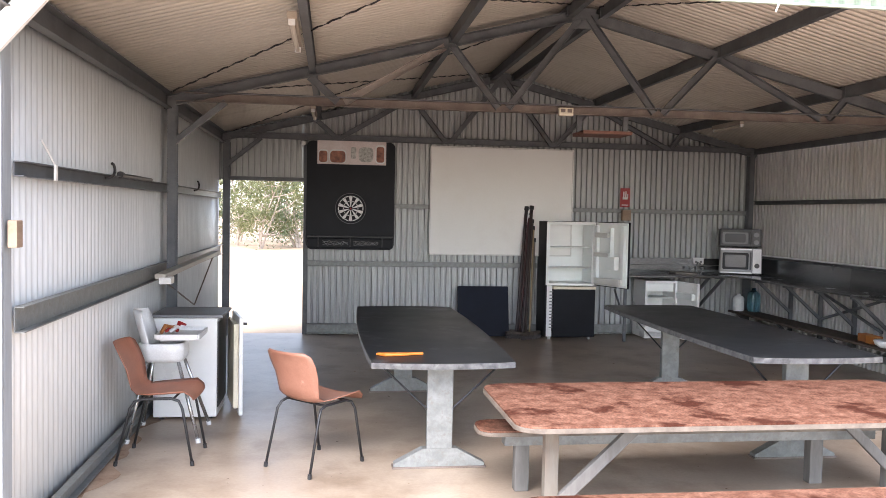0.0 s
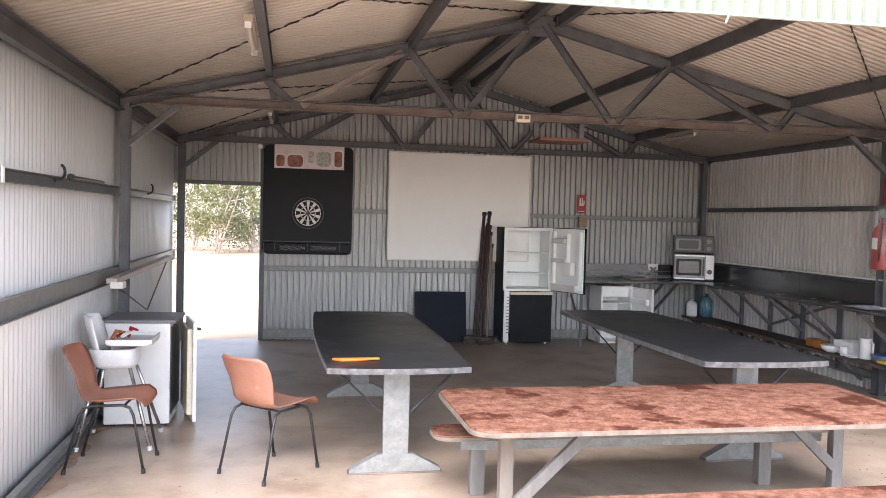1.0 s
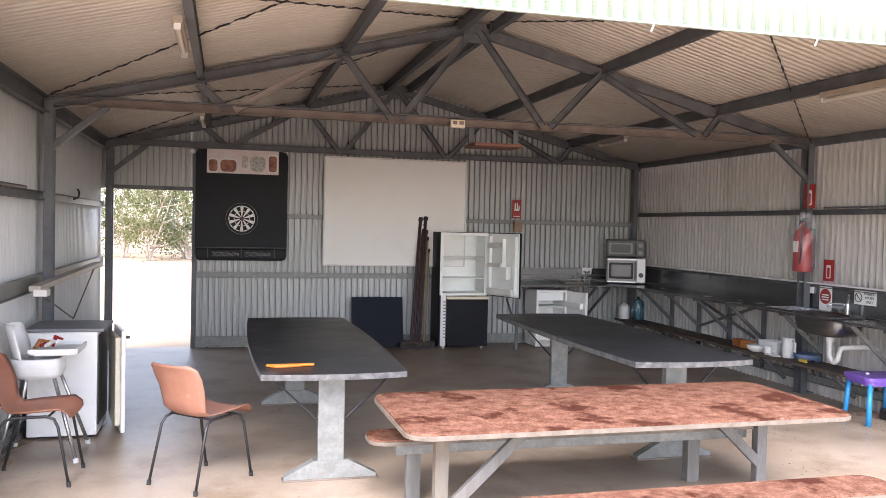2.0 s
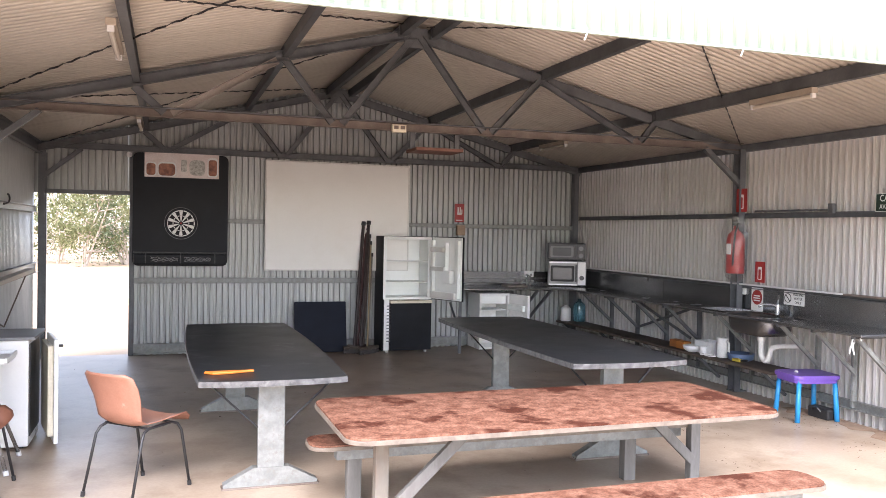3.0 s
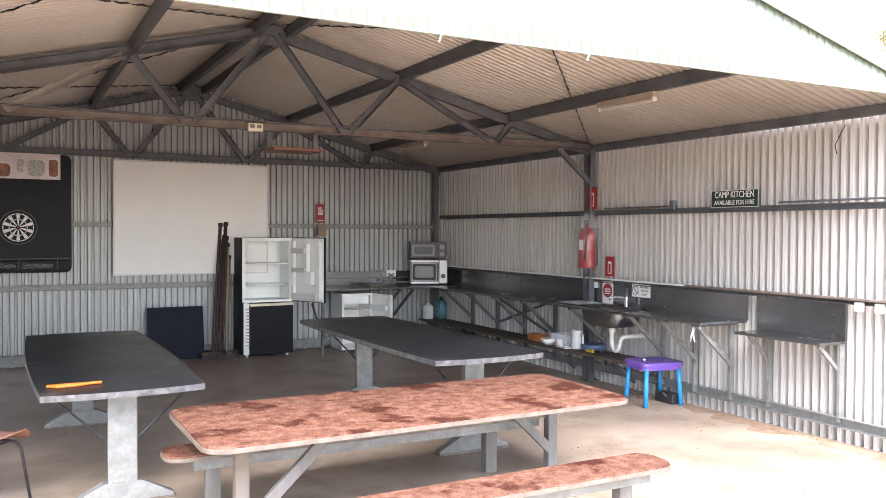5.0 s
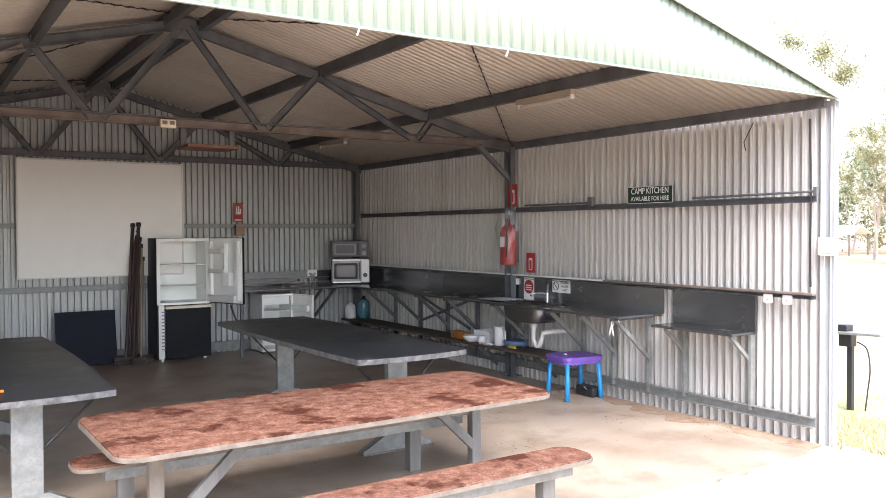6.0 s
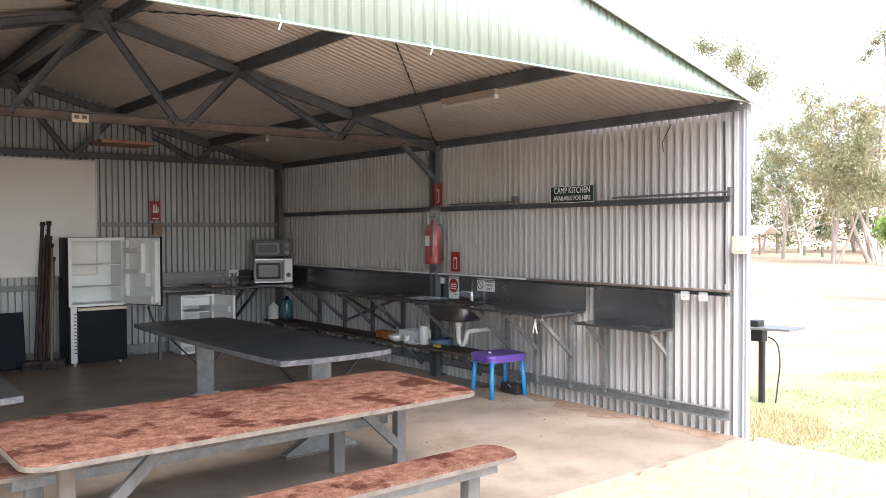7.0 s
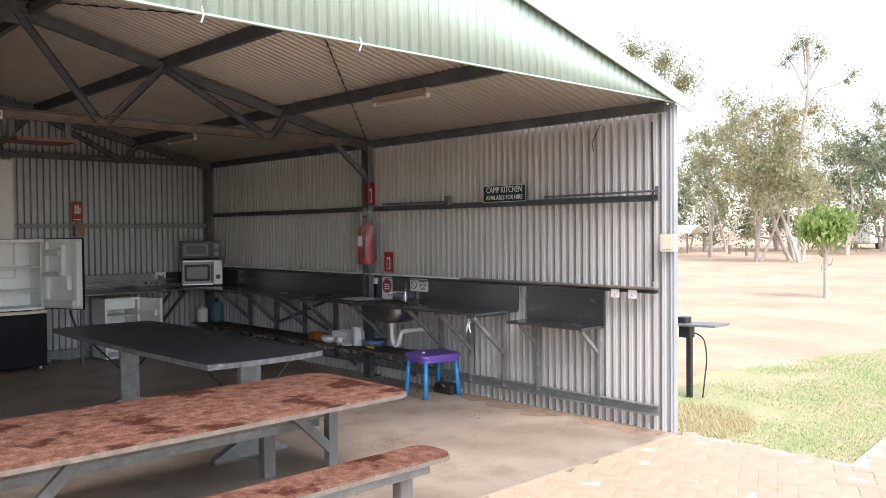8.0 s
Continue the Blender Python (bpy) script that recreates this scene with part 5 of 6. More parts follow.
# ---- purple stool ----
t = thing("plastic_stool", pose(5.18, 4.50, 0, 0, 0, -8), "small purple plastic stool with bright blue legs", "stool")
bm = bmesh.new()
slab(bm, rounded(0.45, 0.38, 0.06), 0.372, 0.41, 0.012)
slab(bm, rounded(0.42, 0.35, 0.06), 0.34, 0.373, 0.004)
part("seat", bm, PURPLE, t)
for sx in (-1, 1):
    for sy in (-1, 1):
        bm = bmesh.new()
        tube(bm, [(sx * 0.175, sy * 0.145, 0.36), (sx * 0.195, sy * 0.165, 0.0)], [0.021, 0.023], 12)
        part("leg", bm, BLUE, t, "bright blue tubular leg", True)
lathe("bottle_cap", pose(5.09, 4.53, 0.41), [(0.015, 0), (0.017, 0.003), (0.015, 0.014), (0.006, 0.016)], PRINT_WHITE, "small white cap lying on the purple stool", "cap", 12)
t = thing("black_case", pose(5.33, 4.46, 0), "black plastic case on the floor beneath the stool", "case")
bm = bmesh.new()
box(bm, (0, 0, 0.05), (0.12, 0.24, 0.10), None, 0.02)
part("shell", bm, BLACKSTEEL, t)
bm = bmesh.new()
tube(bm, [(-0.07, -0.05, 0.07), (-0.09, -0.03, 0.10), (-0.09, 0.03, 0.10), (-0.07, 0.05, 0.07)], 0.008, 6)
part("handle", bm, BLACKSTEEL, t)

# ---- fire extinguisher in a plastic cover ----
EY = truss_y(RX) - 0.10
t = thing("fire_extinguisher", pose(RX - 0.22, EY, 1.22), "red fire extinguisher under a clear plastic cover on the post", "fire extinguisher")
bm = bmesh.new()
prof = [(0.085, 0.02), (0.092, 0.03), (0.092, 0.36), (0.075, 0.42), (0.028, 0.47), (0.024, 0.51)]
rings = [[bm.verts.new((r * math.cos(k * math.tau / 18), r * math.sin(k * math.tau / 18), z)) for k in range(18)] for r, z in prof]
for a, b in zip(rings, rings[1:]):
    for k in range(18):
        bm.faces.new((a[k], a[(k + 1) % 18], b[(k + 1) % 18], b[k]))
bm.faces.new(rings[0][::-1])
bm.faces.new(rings[-1])
part("cylinder", bm, RED, t, "", True)
bm = bmesh.new()
box(bm, (0, 0, 0.53), (0.03, 0.10, 0.03), None, 0.006)
box(bm, (-0.02, -0.05, 0.55), (0.02, 0.09, 0.012), pose(0, 0, 0), 0.004)
part("valve", bm, BLACKSTEEL, t)
bm = bmesh.new()
tube(bm, [(-0.02, -0.05, 0.52), (-0.07, -0.08, 0.44), (-0.08, -0.07, 0.25), (-0.07, -0.05, 0.10)], 0.010, 8)
part("hose", bm, BLACKSTEEL, t, "", True)
bm = bmesh.new()
box(bm, (-0.091, -0.01, 0.27), (0.006, 0.07, 0.11), None, 0.002)
part("paper_label", bm, PRINT_WHITE, t)
bm = bmesh.new()
box(bm, (0.10, 0, 0.25), (0.06, 0.05, 0.40), None, 0.005)
part("bracket", bm, FRAME, t)
bm = bmesh.new()
rng = random.Random(4)
rings = []
for z, r in ((-0.06, 0.04), (-0.02, 0.085), (0.05, 0.105), (0.16, 0.12), (0.30, 0.135), (0.42, 0.14), (0.52, 0.12), (0.60, 0.11), (0.64, 0.07)):
    rings.append([bm.verts.new(((r + rng.uniform(-0.014, 0.014)) * math.cos(k * math.tau / 14), (r + rng.uniform(-0.014, 0.014)) * math.sin(k * math.tau / 14), z)) for k in range(14)])
for a, b in zip(rings, rings[1:]):
    for k in range(14):
        bm.faces.new((a[k], a[(k + 1) % 14], b[(k + 1) % 14], b[k]))
bag = bpy.data.materials.new("clear_bag")
bag.use_nodes = True
bn, bl = bag.node_tree.nodes, bag.node_tree.links
tr, gl, mx = bn.new("ShaderNodeBsdfTransparent"), bn.new("ShaderNodeBsdfGlossy"), bn.new("ShaderNodeMixShader")
gl.inputs["Roughness"].default_value = 0.5
mx.inputs[0].default_value = 0.10
bl.new(tr.outputs[0], mx.inputs[1])
bl.new(gl.outputs[0], mx.inputs[2])
bl.new(mx.outputs[0], bn["Material Output"].inputs["Surface"])
part("plastic_cover", bm, bag, t, "loose clear plastic cover")


# ---- signs ----
def fire_sign(m, w, h, label):
    t = panel("fire_sign", m, w, h, RED, label, "sign", 0.004, 0.006, "red fire signs")
    bm = bmesh.new()
    slab(bm, rounded(w * 0.42, h * 0.62, w * 0.08, 4, 0, -h * 0.06), 0.004, 0.0055)
    part("pictogram", bm, PRINT_WHITE, t, "white pictogram")
    bm = bmesh.new()
    slab(bm, rounded(w * 0.24, h * 0.46, w * 0.05, 4, 0, -h * 0.10), 0.0055, 0.007)
    part("pictogram", bm, RED, t)


fire_sign(on_wall(EAST, RX - 0.125, truss_y(RX) - 0.06, 1.995), 0.16, 0.24, "red and white fire extinguisher sign on the post")
fire_sign(on_wall(EAST, RX - 0.088, 5.40, 1.265), 0.14, 0.21, "red and white fire instruction sign on the wall")
t = panel("fire_sign", on_wall(BACK, 3.573, BY - 0.078, 1.87), 0.135, 0.255, RED, "red sign with a white hand pictogram on the back wall", "sign", 0.004, 0.006, "red fire signs")
bars([(-0.02, 0.03, 0.02, 0.10), (0.01, 0.045, 0.016, 0.08), (0.035, 0.02, 0.014, 0.06), (0.0, -0.01, 0.07, 0.03), (0.0, -0.10, 0.09, 0.012)], PRINT_WHITE, t, "pictogram")
t = thing("small_box", pose(3.585, BY - 0.108, 1.63), "small brown timber holder under the red sign", "box")
bm = bmesh.new()
box(bm, (0, 0, 0), (0.12, 0.06, 0.14), None, 0.005)
part("holder", bm, WOOD, t)
t = panel("kitchen_sign", on_wall(EAST, RX - 0.089, 3.735, 1.928), 0.53, 0.155, DARKGREEN, "dark green sign with white lettering on the corrugated wall", "sign", 0.006, 0.004)
bars([(0, 0.074, 0.525, 0.004), (0, -0.074, 0.525, 0.004), (-0.262, 0, 0.004, 0.15), (0.262, 0, 0.004, 0.15)], PRINT_WHITE, t, "border", 0.0065)
letters("CAMP KITCHEN", 0.079, 0, 0.034, 0.0075, PRINT_WHITE, t, 0.78)
letters("AVAILABLE FOR HIRE", 0.058, 0, -0.036, 0.0075, PRINT_WHITE, t, 0.82)
t = panel("washing_sign", on_wall(EAST, 5.417, 4.945, 1.035), 0.27, 0.13, PRINT_WHITE, "white notice with a barred circle: washing water only", "sign", 0.003)
letters("WASHING", 0.036, 0.055, 0.038, 0.004, PRINT_BLACK, t, 0.8)
letters("WATER", 0.036, 0.055, 0.0, 0.004, PRINT_BLACK, t, 0.9)
letters("ONLY", 0.036, 0.055, -0.038, 0.004, PRINT_BLACK, t, 0.9)
bm = bmesh.new()
tube(bm, [(-0.08 + 0.042 * math.cos(k * math.tau / 24), 0.042 * math.sin(k * math.tau / 24), 0.004) for k in range(25)], 0.004, 4)
part("circle", bm, PRINT_BLACK, t)
bm = bmesh.new()
box(bm, (-0.08, 0, 0.004), (0.08, 0.008, 0.002), pose(0, 0, 0, 0, 0, 0) @ Matrix.Translation((-0.08, 0, 0)) @ Euler((0, 0, radians(-45))).to_matrix().to_4x4() @ Matrix.Translation((0.08, 0, 0)))
part("bar", bm, PRINT_BLACK, t)
t = panel("round_sign", on_wall(EAST, 5.417, 5.46, 0.985), 0.17, 0.235, PRINT_WHITE, "white notice with a red disc beside the tap", "sign", 0.003)
bm = bmesh.new()
disc(bm, (0, 0.02, 0.004), (0, 0, 1), 0.075, 0.003, 24)
part("disc", bm, RED, t)
bars([(0, 0.035, 0.09, 0.012), (0, 0.012, 0.10, 0.012), (0, -0.012, 0.09, 0.012), (0, -0.085, 0.12, 0.016)], PRINT_WHITE, t, "print", 0.0062)
t = panel("power_point", on_wall(EAST, 5.417, 5.70, 1.055), 0.15, 0.07, WHITEPLASTIC, "white double power point on the splashback", "power point", 0.02)
for y in (2.525, 2.36):
    t = panel("power_point", on_wall(EAST, RX - 0.089, y, 1.075), 0.07, 0.07, WHITEPLASTIC, "small white switch plate under the rail", "power point", 0.02, 0.006)
    bm = bmesh.new()
    box(bm, (0, -0.008, 0.022), (0.009, 0.009, 0.005), None, 0.002)
    part("switch", bm, RED, t)
t = panel("meter_box", on_wall(EAST, RX - 0.03, 2.06, 1.485), 0.12, 0.135, CREAM, "cream electrical box on the front post", "electrical box", 0.06, 0.012)
bm = bmesh.new()
box(bm, (0, 0.0, 0.062), (0.09, 0.10, 0.006), None, 0.002)
part("lid", bm, CREAM, t)
t = thing("power_cable", pose(RX - 0.07, 2.19, 1.48), "dark cable running up the wall beside the front post", "cable")
bm = bmesh.new()
tube(bm, [(0, 0, -0.30), (0.01, 0.01, 0.0), (0, 0, 0.4), (0, 0.01, 0.95)], 0.008, 6)
part("cable", bm, BLACKSTEEL, t)
t = thing("loose_wire", pose(RX - 0.06, 2.71, 2.44), "thin dark wire hanging from the eave", "wire")
bm = bmesh.new()
tube(bm, [(0, -0.02, 0.02), (-0.01, 0.02, -0.06), (-0.01, 0.06, -0.13), (0, 0.05, -0.20)], 0.004, 5)
part("wire", bm, BLACKSTEEL, t)
t = thing("wall_pole", pose(RX - 0.085, 3.27, 1.88), "thin steel rod hooked along the wall rail", "rod")
bm = bmesh.new()
tube(bm, [(0, 0, 0), (0, -1.12, 0.01)], 0.009, 8)
part("rod", bm, FRAME, t)
bm = bmesh.new()
box(bm, (0, -1.13, 0.01), (0.03, 0.03, 0.07), None, 0.004)
part("end_clip", bm, FRAME, t)
t = thing("wall_pole", pose(RX - 0.085, 5.50, 1.88), "thin steel rod lying on the wall rail beside the post", "rod")
bm = bmesh.new()
tube(bm, [(0, 0, 0), (0, -1.0, 0.0)], 0.009, 8)
part("rod", bm, FRAME, t)
bm = bmesh.new()
box(bm, (-0.01, -1.02, 0.01), (0.04, 0.06, 0.09), None, 0.006)
part("latch", bm, FRAME, t)

# ---- drip brackets under the gable ----
for x in (1.55, 2.42):
    t = thing("gable_clip", pose(x, front_y(x) - 0.06, GZ - 0.0), "small white clip hanging from the gable's lower edge", "clip", "gable clips")
    bm = bmesh.new()
    tube(bm, [(0, 0, 0.02), (0.004, -0.008, -0.02), (-0.004, 0, -0.05)], 0.004, 6)
    part("clip", bm, PRINT_WHITE, t)


# ---- outdoors ----
def leafy(name, a, b, c):
    m = bpy.data.materials.new(name)
    m.use_nodes = True
    n, l = m.node_tree.nodes, m.node_tree.links
    g, r = n.new("ShaderNodeNewGeometry"), n.new("ShaderNodeValToRGB")
    r.color_ramp.elements[0].color, r.color_ramp.elements[1].color = (*a, 1), (*c, 1)
    e = r.color_ramp.elements.new(0.5)
    e.color = (*b, 1)
    l.new(g.outputs["Random Per Island"], r.inputs[0])
    l.new(r.outputs[0], n["Principled BSDF"].inputs["Base Color"])
    n["Principled BSDF"].inputs["Roughness"].default_value = 0.6
    thin, mx = n.new("ShaderNodeBsdfTranslucent"), n.new("ShaderNodeMixShader")
    mx.inputs[0].default_value = 0.5
    l.new(r.outputs[0], thin.inputs["Color"])
    l.new(n["Principled BSDF"].outputs[0], mx.inputs[1])
    l.new(thin.outputs[0], mx.inputs[2])
    l.new(mx.outputs[0], n["Material Output"].inputs["Surface"])
    return m


# GUM and GUM_WARM are lightened: distance haze is mixed into the leaf colour.
GUM = leafy("hazed_gum_leaves", (0.21, 0.225, 0.115), (0.32, 0.325, 0.185), (0.46, 0.425, 0.28))
GUM_WARM = leafy("hazed_warm_gum_leaves", (0.24, 0.235, 0.10), (0.37, 0.34, 0.17), (0.50, 0.44, 0.27))
BRIGHT = leafy("bright_leaves", (0.13, 0.21, 0.045), (0.22, 0.32, 0.08), (0.36, 0.44, 0.15))
SCRUB = leafy("scrub_leaves", (0.102, 0.116, 0.048), (0.170, 0.187, 0.085), (0.258, 0.258, 0.143))
DEEP = leafy("deep_leaves", (0.116, 0.156, 0.088), (0.163, 0.211, 0.122), (0.231, 0.272, 0.170))
LAWN = leafy("lawn_blades", (0.23, 0.33, 0.09), (0.33, 0.40, 0.15), (0.50, 0.46, 0.27))
STRAW = leafy("straw_blades", (0.46, 0.37, 0.20), (0.58, 0.48, 0.28), (0.66, 0.57, 0.38))
BARK = mat("gum_bark", (0.32, 0.26, 0.21), (0.54, 0.47, 0.41), 0.85, 0.0, 2.5, 30, 0.3, (1, 1, 0.3), (0.17, 0.11, 0.08), 2.0, 0.35)


def leaf_cloud(name, clumps, count, size, material, parent, seed, droop=0.0, long=2.2):
    """Many small leaves round the given clumps (centre, radius)."""
    rng = np.random.default_rng(seed)
    weight = np.array([r ** 2 for _, r in clumps])
    pick = rng.choice(len(clumps), count, p=weight / weight.sum())
    mid = np.array([c for c, _ in clumps])[pick]
    rad = np.array([r for _, r in clumps])[pick]
    d = rng.normal(size=(count, 3))
    d /= np.linalg.norm(d, axis=1)[:, None]
    place = mid + d * (rad * np.minimum(np.abs(rng.normal(0.0, 0.8, count)), 1.35))[:, None] * np.array([1, 1, 1.05])
    u = rng.normal(size=(count, 3))
    u[:, 2] -= droop * 2
    u /= np.linalg.norm(u, axis=1)[:, None]
    v = np.cross(u, rng.normal(size=(count, 3)))
    v /= np.linalg.norm(v, axis=1)[:, None]
    s = size * rng.uniform(0.6, 1.4, count)[:, None]
    quad = np.stack([place - u * s * long / 2, place + v * s / 2, place + u * s * long / 2, place - v * s / 2], 1).reshape(-1, 3)
    me = bpy.data.meshes.new(name)
    me.from_pydata(quad.tolist(), [], np.arange(count * 4).reshape(-1, 4).tolist())
    me.materials.append(material)
    ob = new(name, me)
    ob.parent = parent
    return ob


def tree(x, y, h, spread, stems, leaves, size, material, seed, label, low=0.3, lean=0.15, droop=0.4, group="gum trees"):
    rng = random.Random(seed)
    t = thing("gum_tree", pose(x, y, -0.06), label, "tree", group)
    clumps, bm = [], bmesh.new()
    for k in range(stems):
        a = rng.uniform(0, math.tau)
        r0 = 0.017 * h * rng.uniform(0.7, 1.1) / (1 + 0.25 * (stems - 1))
        p = Vector((0.10 * k * math.cos(a), 0.10 * k * math.sin(a), 0))
        d = Vector((lean * (k + 0.5) * math.cos(a), lean * (k + 0.5) * math.sin(a), 1)).normalized()
        pts, rs = [p.copy()], [r0 * 1.25]
        n = 7
        for i in range(n):
            d = (d + Vector((rng.uniform(-0.16, 0.16), rng.uniform(-0.16, 0.16), 0.05))).normalized()
            p = p + d * h * 0.93 / n * rng.uniform(0.8, 1.1)
            pts.append(p.copy())
            rs.append(r0 * (1 - 0.85 * (i + 1) / n))
            f = (i + 1) / n
            if f > low:
                for _ in range(rng.choice((1, 2, 2))):
                    b = rng.uniform(0, math.tau)
                    q = p + Vector((math.cos(b), math.sin(b), rng.uniform(0.05, 0.7))) * spread * rng.uniform(0.35, 0.85) * (1.15 - 0.5 * f)
                    m = (p + q) / 2 + Vector((0, 0, -0.05 * spread))
                    tube(bm, [p, m, q], [rs[-1] * 0.55 + 0.01, rs[-1] * 0.35 + 0.008, 0.006], 6, False)
                    for c in (q, (q + m) / 2):
                        clumps.append(((c.x + rng.uniform(-0.2, 0.2), c.y + rng.uniform(-0.2, 0.2), c.z), spread * rng.uniform(0.12, 0.30)))
        clumps.append((tuple(p), spread * 0.22))
        tube(bm, pts, rs, 9, False)
    part("trunk", bm, BARK, t, "pale peeling trunk and limbs", True)
    leaf_cloud("crown", clumps, int(leaves * 0.72), size, material, t, seed, droop)
    return t


tree(43.18, 22.07, 8.6, 3.4, 2, 11000, 0.07, GUM, 11, "grey-green gum tree with a short stout trunk")
tree(38.57, 17.11, 8.2, 3.0, 3, 11000, 0.065, GUM, 12, "gum tree with several pale leaning trunks", 0.3, 0.22)
tree(40.66, 16.16, 8.6, 3.0, 3, 11000, 0.065, GUM_WARM, 13, "gum tree with tangled pale trunks and olive leaves", 0.3, 0.25)
# tall thin gum with a few high tufts
t = thing("gum_tree", pose(39.35, 15.33, -0.06), "tall thin gum tree with a sparse high crown", "tree", "gum trees")
bm = bmesh.new()
tube(bm, smooth_line([(0, 0.05, 0), (0, 0.0, 3.0), (0.1, 0.02, 5.6), (0.1, -0.2, 7.1), (0.0, -0.38, 8.2), (0.1, -0.32, 9.6), (0, -0.3, 10.4)], 4), 0.085, 8)
tops = []
for z, pts in ((7.1, ((0, -0.9, 8.2), (0.2, -1.6, 8.3), (0.1, -2.4, 8.7))), (8.2, ((0, 0.2, 9.2), (0.1, 0.6, 9.9))), (8.3, ((0, -0.8, 9.3), (-0.1, -1.1, 9.9))), (5.9, ((0, 0.5, 6.6), (0, 0.7, 7.0))), (9.0, ((0.2, -0.1, 9.9), (0.2, 0.0, 10.6)))):
    tube(bm, [(0.05, -0.2 if z > 7.5 else -0.05, z), *pts], [0.05, 0.035] + [0.02] * (len(pts) - 1), 6, False)
    tops.append((pts[-1], 0.42))
    tops.append(((pts[-1][0] + 0.2, pts[-1][1] + 0.35, pts[-1][2] - 0.25), 0.34))
tops += [((0, -0.3, 10.5), 0.5), ((0.1, -0.8, 10.2), 0.4), ((-0.1, 0.25, 10.3), 0.4)]
part("trunk", bm, BARK, t, "thin pale trunk", True)
leaf_cloud("crown", tops, 2600, 0.05, GUM, t, 14, 0.5)
tree(38.14, 14.72, 6.8, 2.4, 2, 9000, 0.065, GUM, 15, "gum tree with a dense grey-green crown", 0.35)
tree(44.51, 25.71, 14.0, 3.6, 1, 11500, 0.075, GUM, 16, "tall gum tree whose top shows over the roof", 0.55, 0.05)
tree(50.57, 17.32, 7.4, 3.4, 2, 11000, 0.075, DEEP, 17, "deep green bushy tree", 0.15)
tree(52.01, 13.47, 9.5, 3.0, 2, 9000, 0.07, GUM, 18, "gum tree with an open olive crown", 0.4)
for k, (x, y, h) in enumerate(((63.3, 33.3, 8), (62.4, 26.8, 7.5), (68.4, 23.2, 9), (66.5, 17.6, 8.5), (70.3, 13.6, 10), (65.0, 8.6, 9), (58.7, 38.1, 7), (72.4, 31.1, 9.5), (54.4, 29.7, 6.5), (74.7, 3.9, 9), (57.1, 20.9, 8), (58.0, 24.8, 7), (60.7, 18.6, 9.5), (62.2, 14.4, 8.5), (57.9, 11.2, 11), (53.4, 26.4, 7.5))):
    tree(x, y, h, 3.8, 2, 6500, 0.11, (GUM, GUM_WARM, DEEP)[k % 3], 30 + k, "hazy grey-green gum tree in the far belt", 0.1, 0.15, 0.3, "far belt of gum trees")
for k, (x, y, h) in enumerate(((-8.9, 36.9, 6.2), (-6.8, 33.9, 4.0), (-4.6, 36.0, 5.6), (-3.4, 33.6, 4.6), (-1.8, 35.3, 5.2), (-0.1, 36.9, 5.6), (-5.0, 40.0, 6.8), (-2.0, 41.0, 6.2), (-11.4, 40.5, 7), (2.6, 39.7, 6.5))):
    tree(x, y, h, 2.3, 3, 13000, 0.05, (SCRUB, DEEP, SCRUB)[k % 3], 60 + k, "bushy olive-green gum tree beyond the doorway", 0.12, 0.25, 0.3, "gum trees beyond the doorway")

# young street tree with a round, drooping crown
t = thing("young_tree", pose(19.50, 6.36, -0.06), "young tree with a bright green mop of drooping leaves", "tree")
bm = bmesh.new()
tube(bm, [(0, 0, 0), (0.01, 0.02, 0.35), (-0.03, 0.0, 0.75), (0.0, 0.02, 1.1), (0.02, 0, 1.5)], [0.065, 0.05, 0.055, 0.05, 0.03], 9, False)
rng = random.Random(3)
mop = []
for k in range(16):
    a, r = k * 2.4, 0.18 + 0.34 * rng.random()
    q = (r * math.cos(a), r * math.sin(a), 1.40 + 0.48 * rng.random())
    tube(bm, [(0, 0, 0.95 + 0.02 * k), (q[0] * 0.5, q[1] * 0.5, 1.25), q], [0.022, 0.014, 0.006], 6, False)
    mop.append((q, rng.uniform(0.20, 0.32)))
for a, z in ((0.6, 0.45), (2.8, 0.6), (4.4, 0.75)):
    tube(bm, [(0, 0, z), (0.14 * math.cos(a), 0.14 * math.sin(a), z + 0.05), (0.17 * math.cos(a), 0.17 * math.sin(a), z + 0.2)], [0.02, 0.014, 0.008], 6, False)
part("trunk", bm, BARK, t, "thin brown trunk", True)
leaf_cloud("crown", mop, 3000, 0.055, BRIGHT, t, 5, 0.9, 2.8)

# lawn beside the front post
def near_edge(x):
    return 0.80 + 0.10 * (x - 5.6)


def lawn_edge(x):
    return 3.40 - max(0.0, x - 7.94) * 0.22 + 0.10 * math.sin(x * 3.1) + 0.06 * math.sin(x * 7.7)


bm = bmesh.new()
xs = [5.62 + 0.1 * k for k in range(72)]
row = [(bm.verts.new((x, near_edge(x) + 0.02 * math.sin(x * 9), -0.054)), bm.verts.new((x, max(near_edge(x) + 0.07, lawn_edge(x)), -0.054))) for x in xs]
for a, b in zip(row, row[1:]):
    bm.faces.new((a[0], b[0], b[1], a[1]))
tagged(part("lawn", bm, mat("lawn_soil", (0.25, 0.30, 0.11), (0.35, 0.36, 0.17), 0.9, 0, 3.5, 40, 0.3, (1, 1, 1), (0.46, 0.35, 0.225), 1.8, 0.48, 0, 0.4)), "thin patchy green lawn with sandy gaps", "lawn", kind="structure")


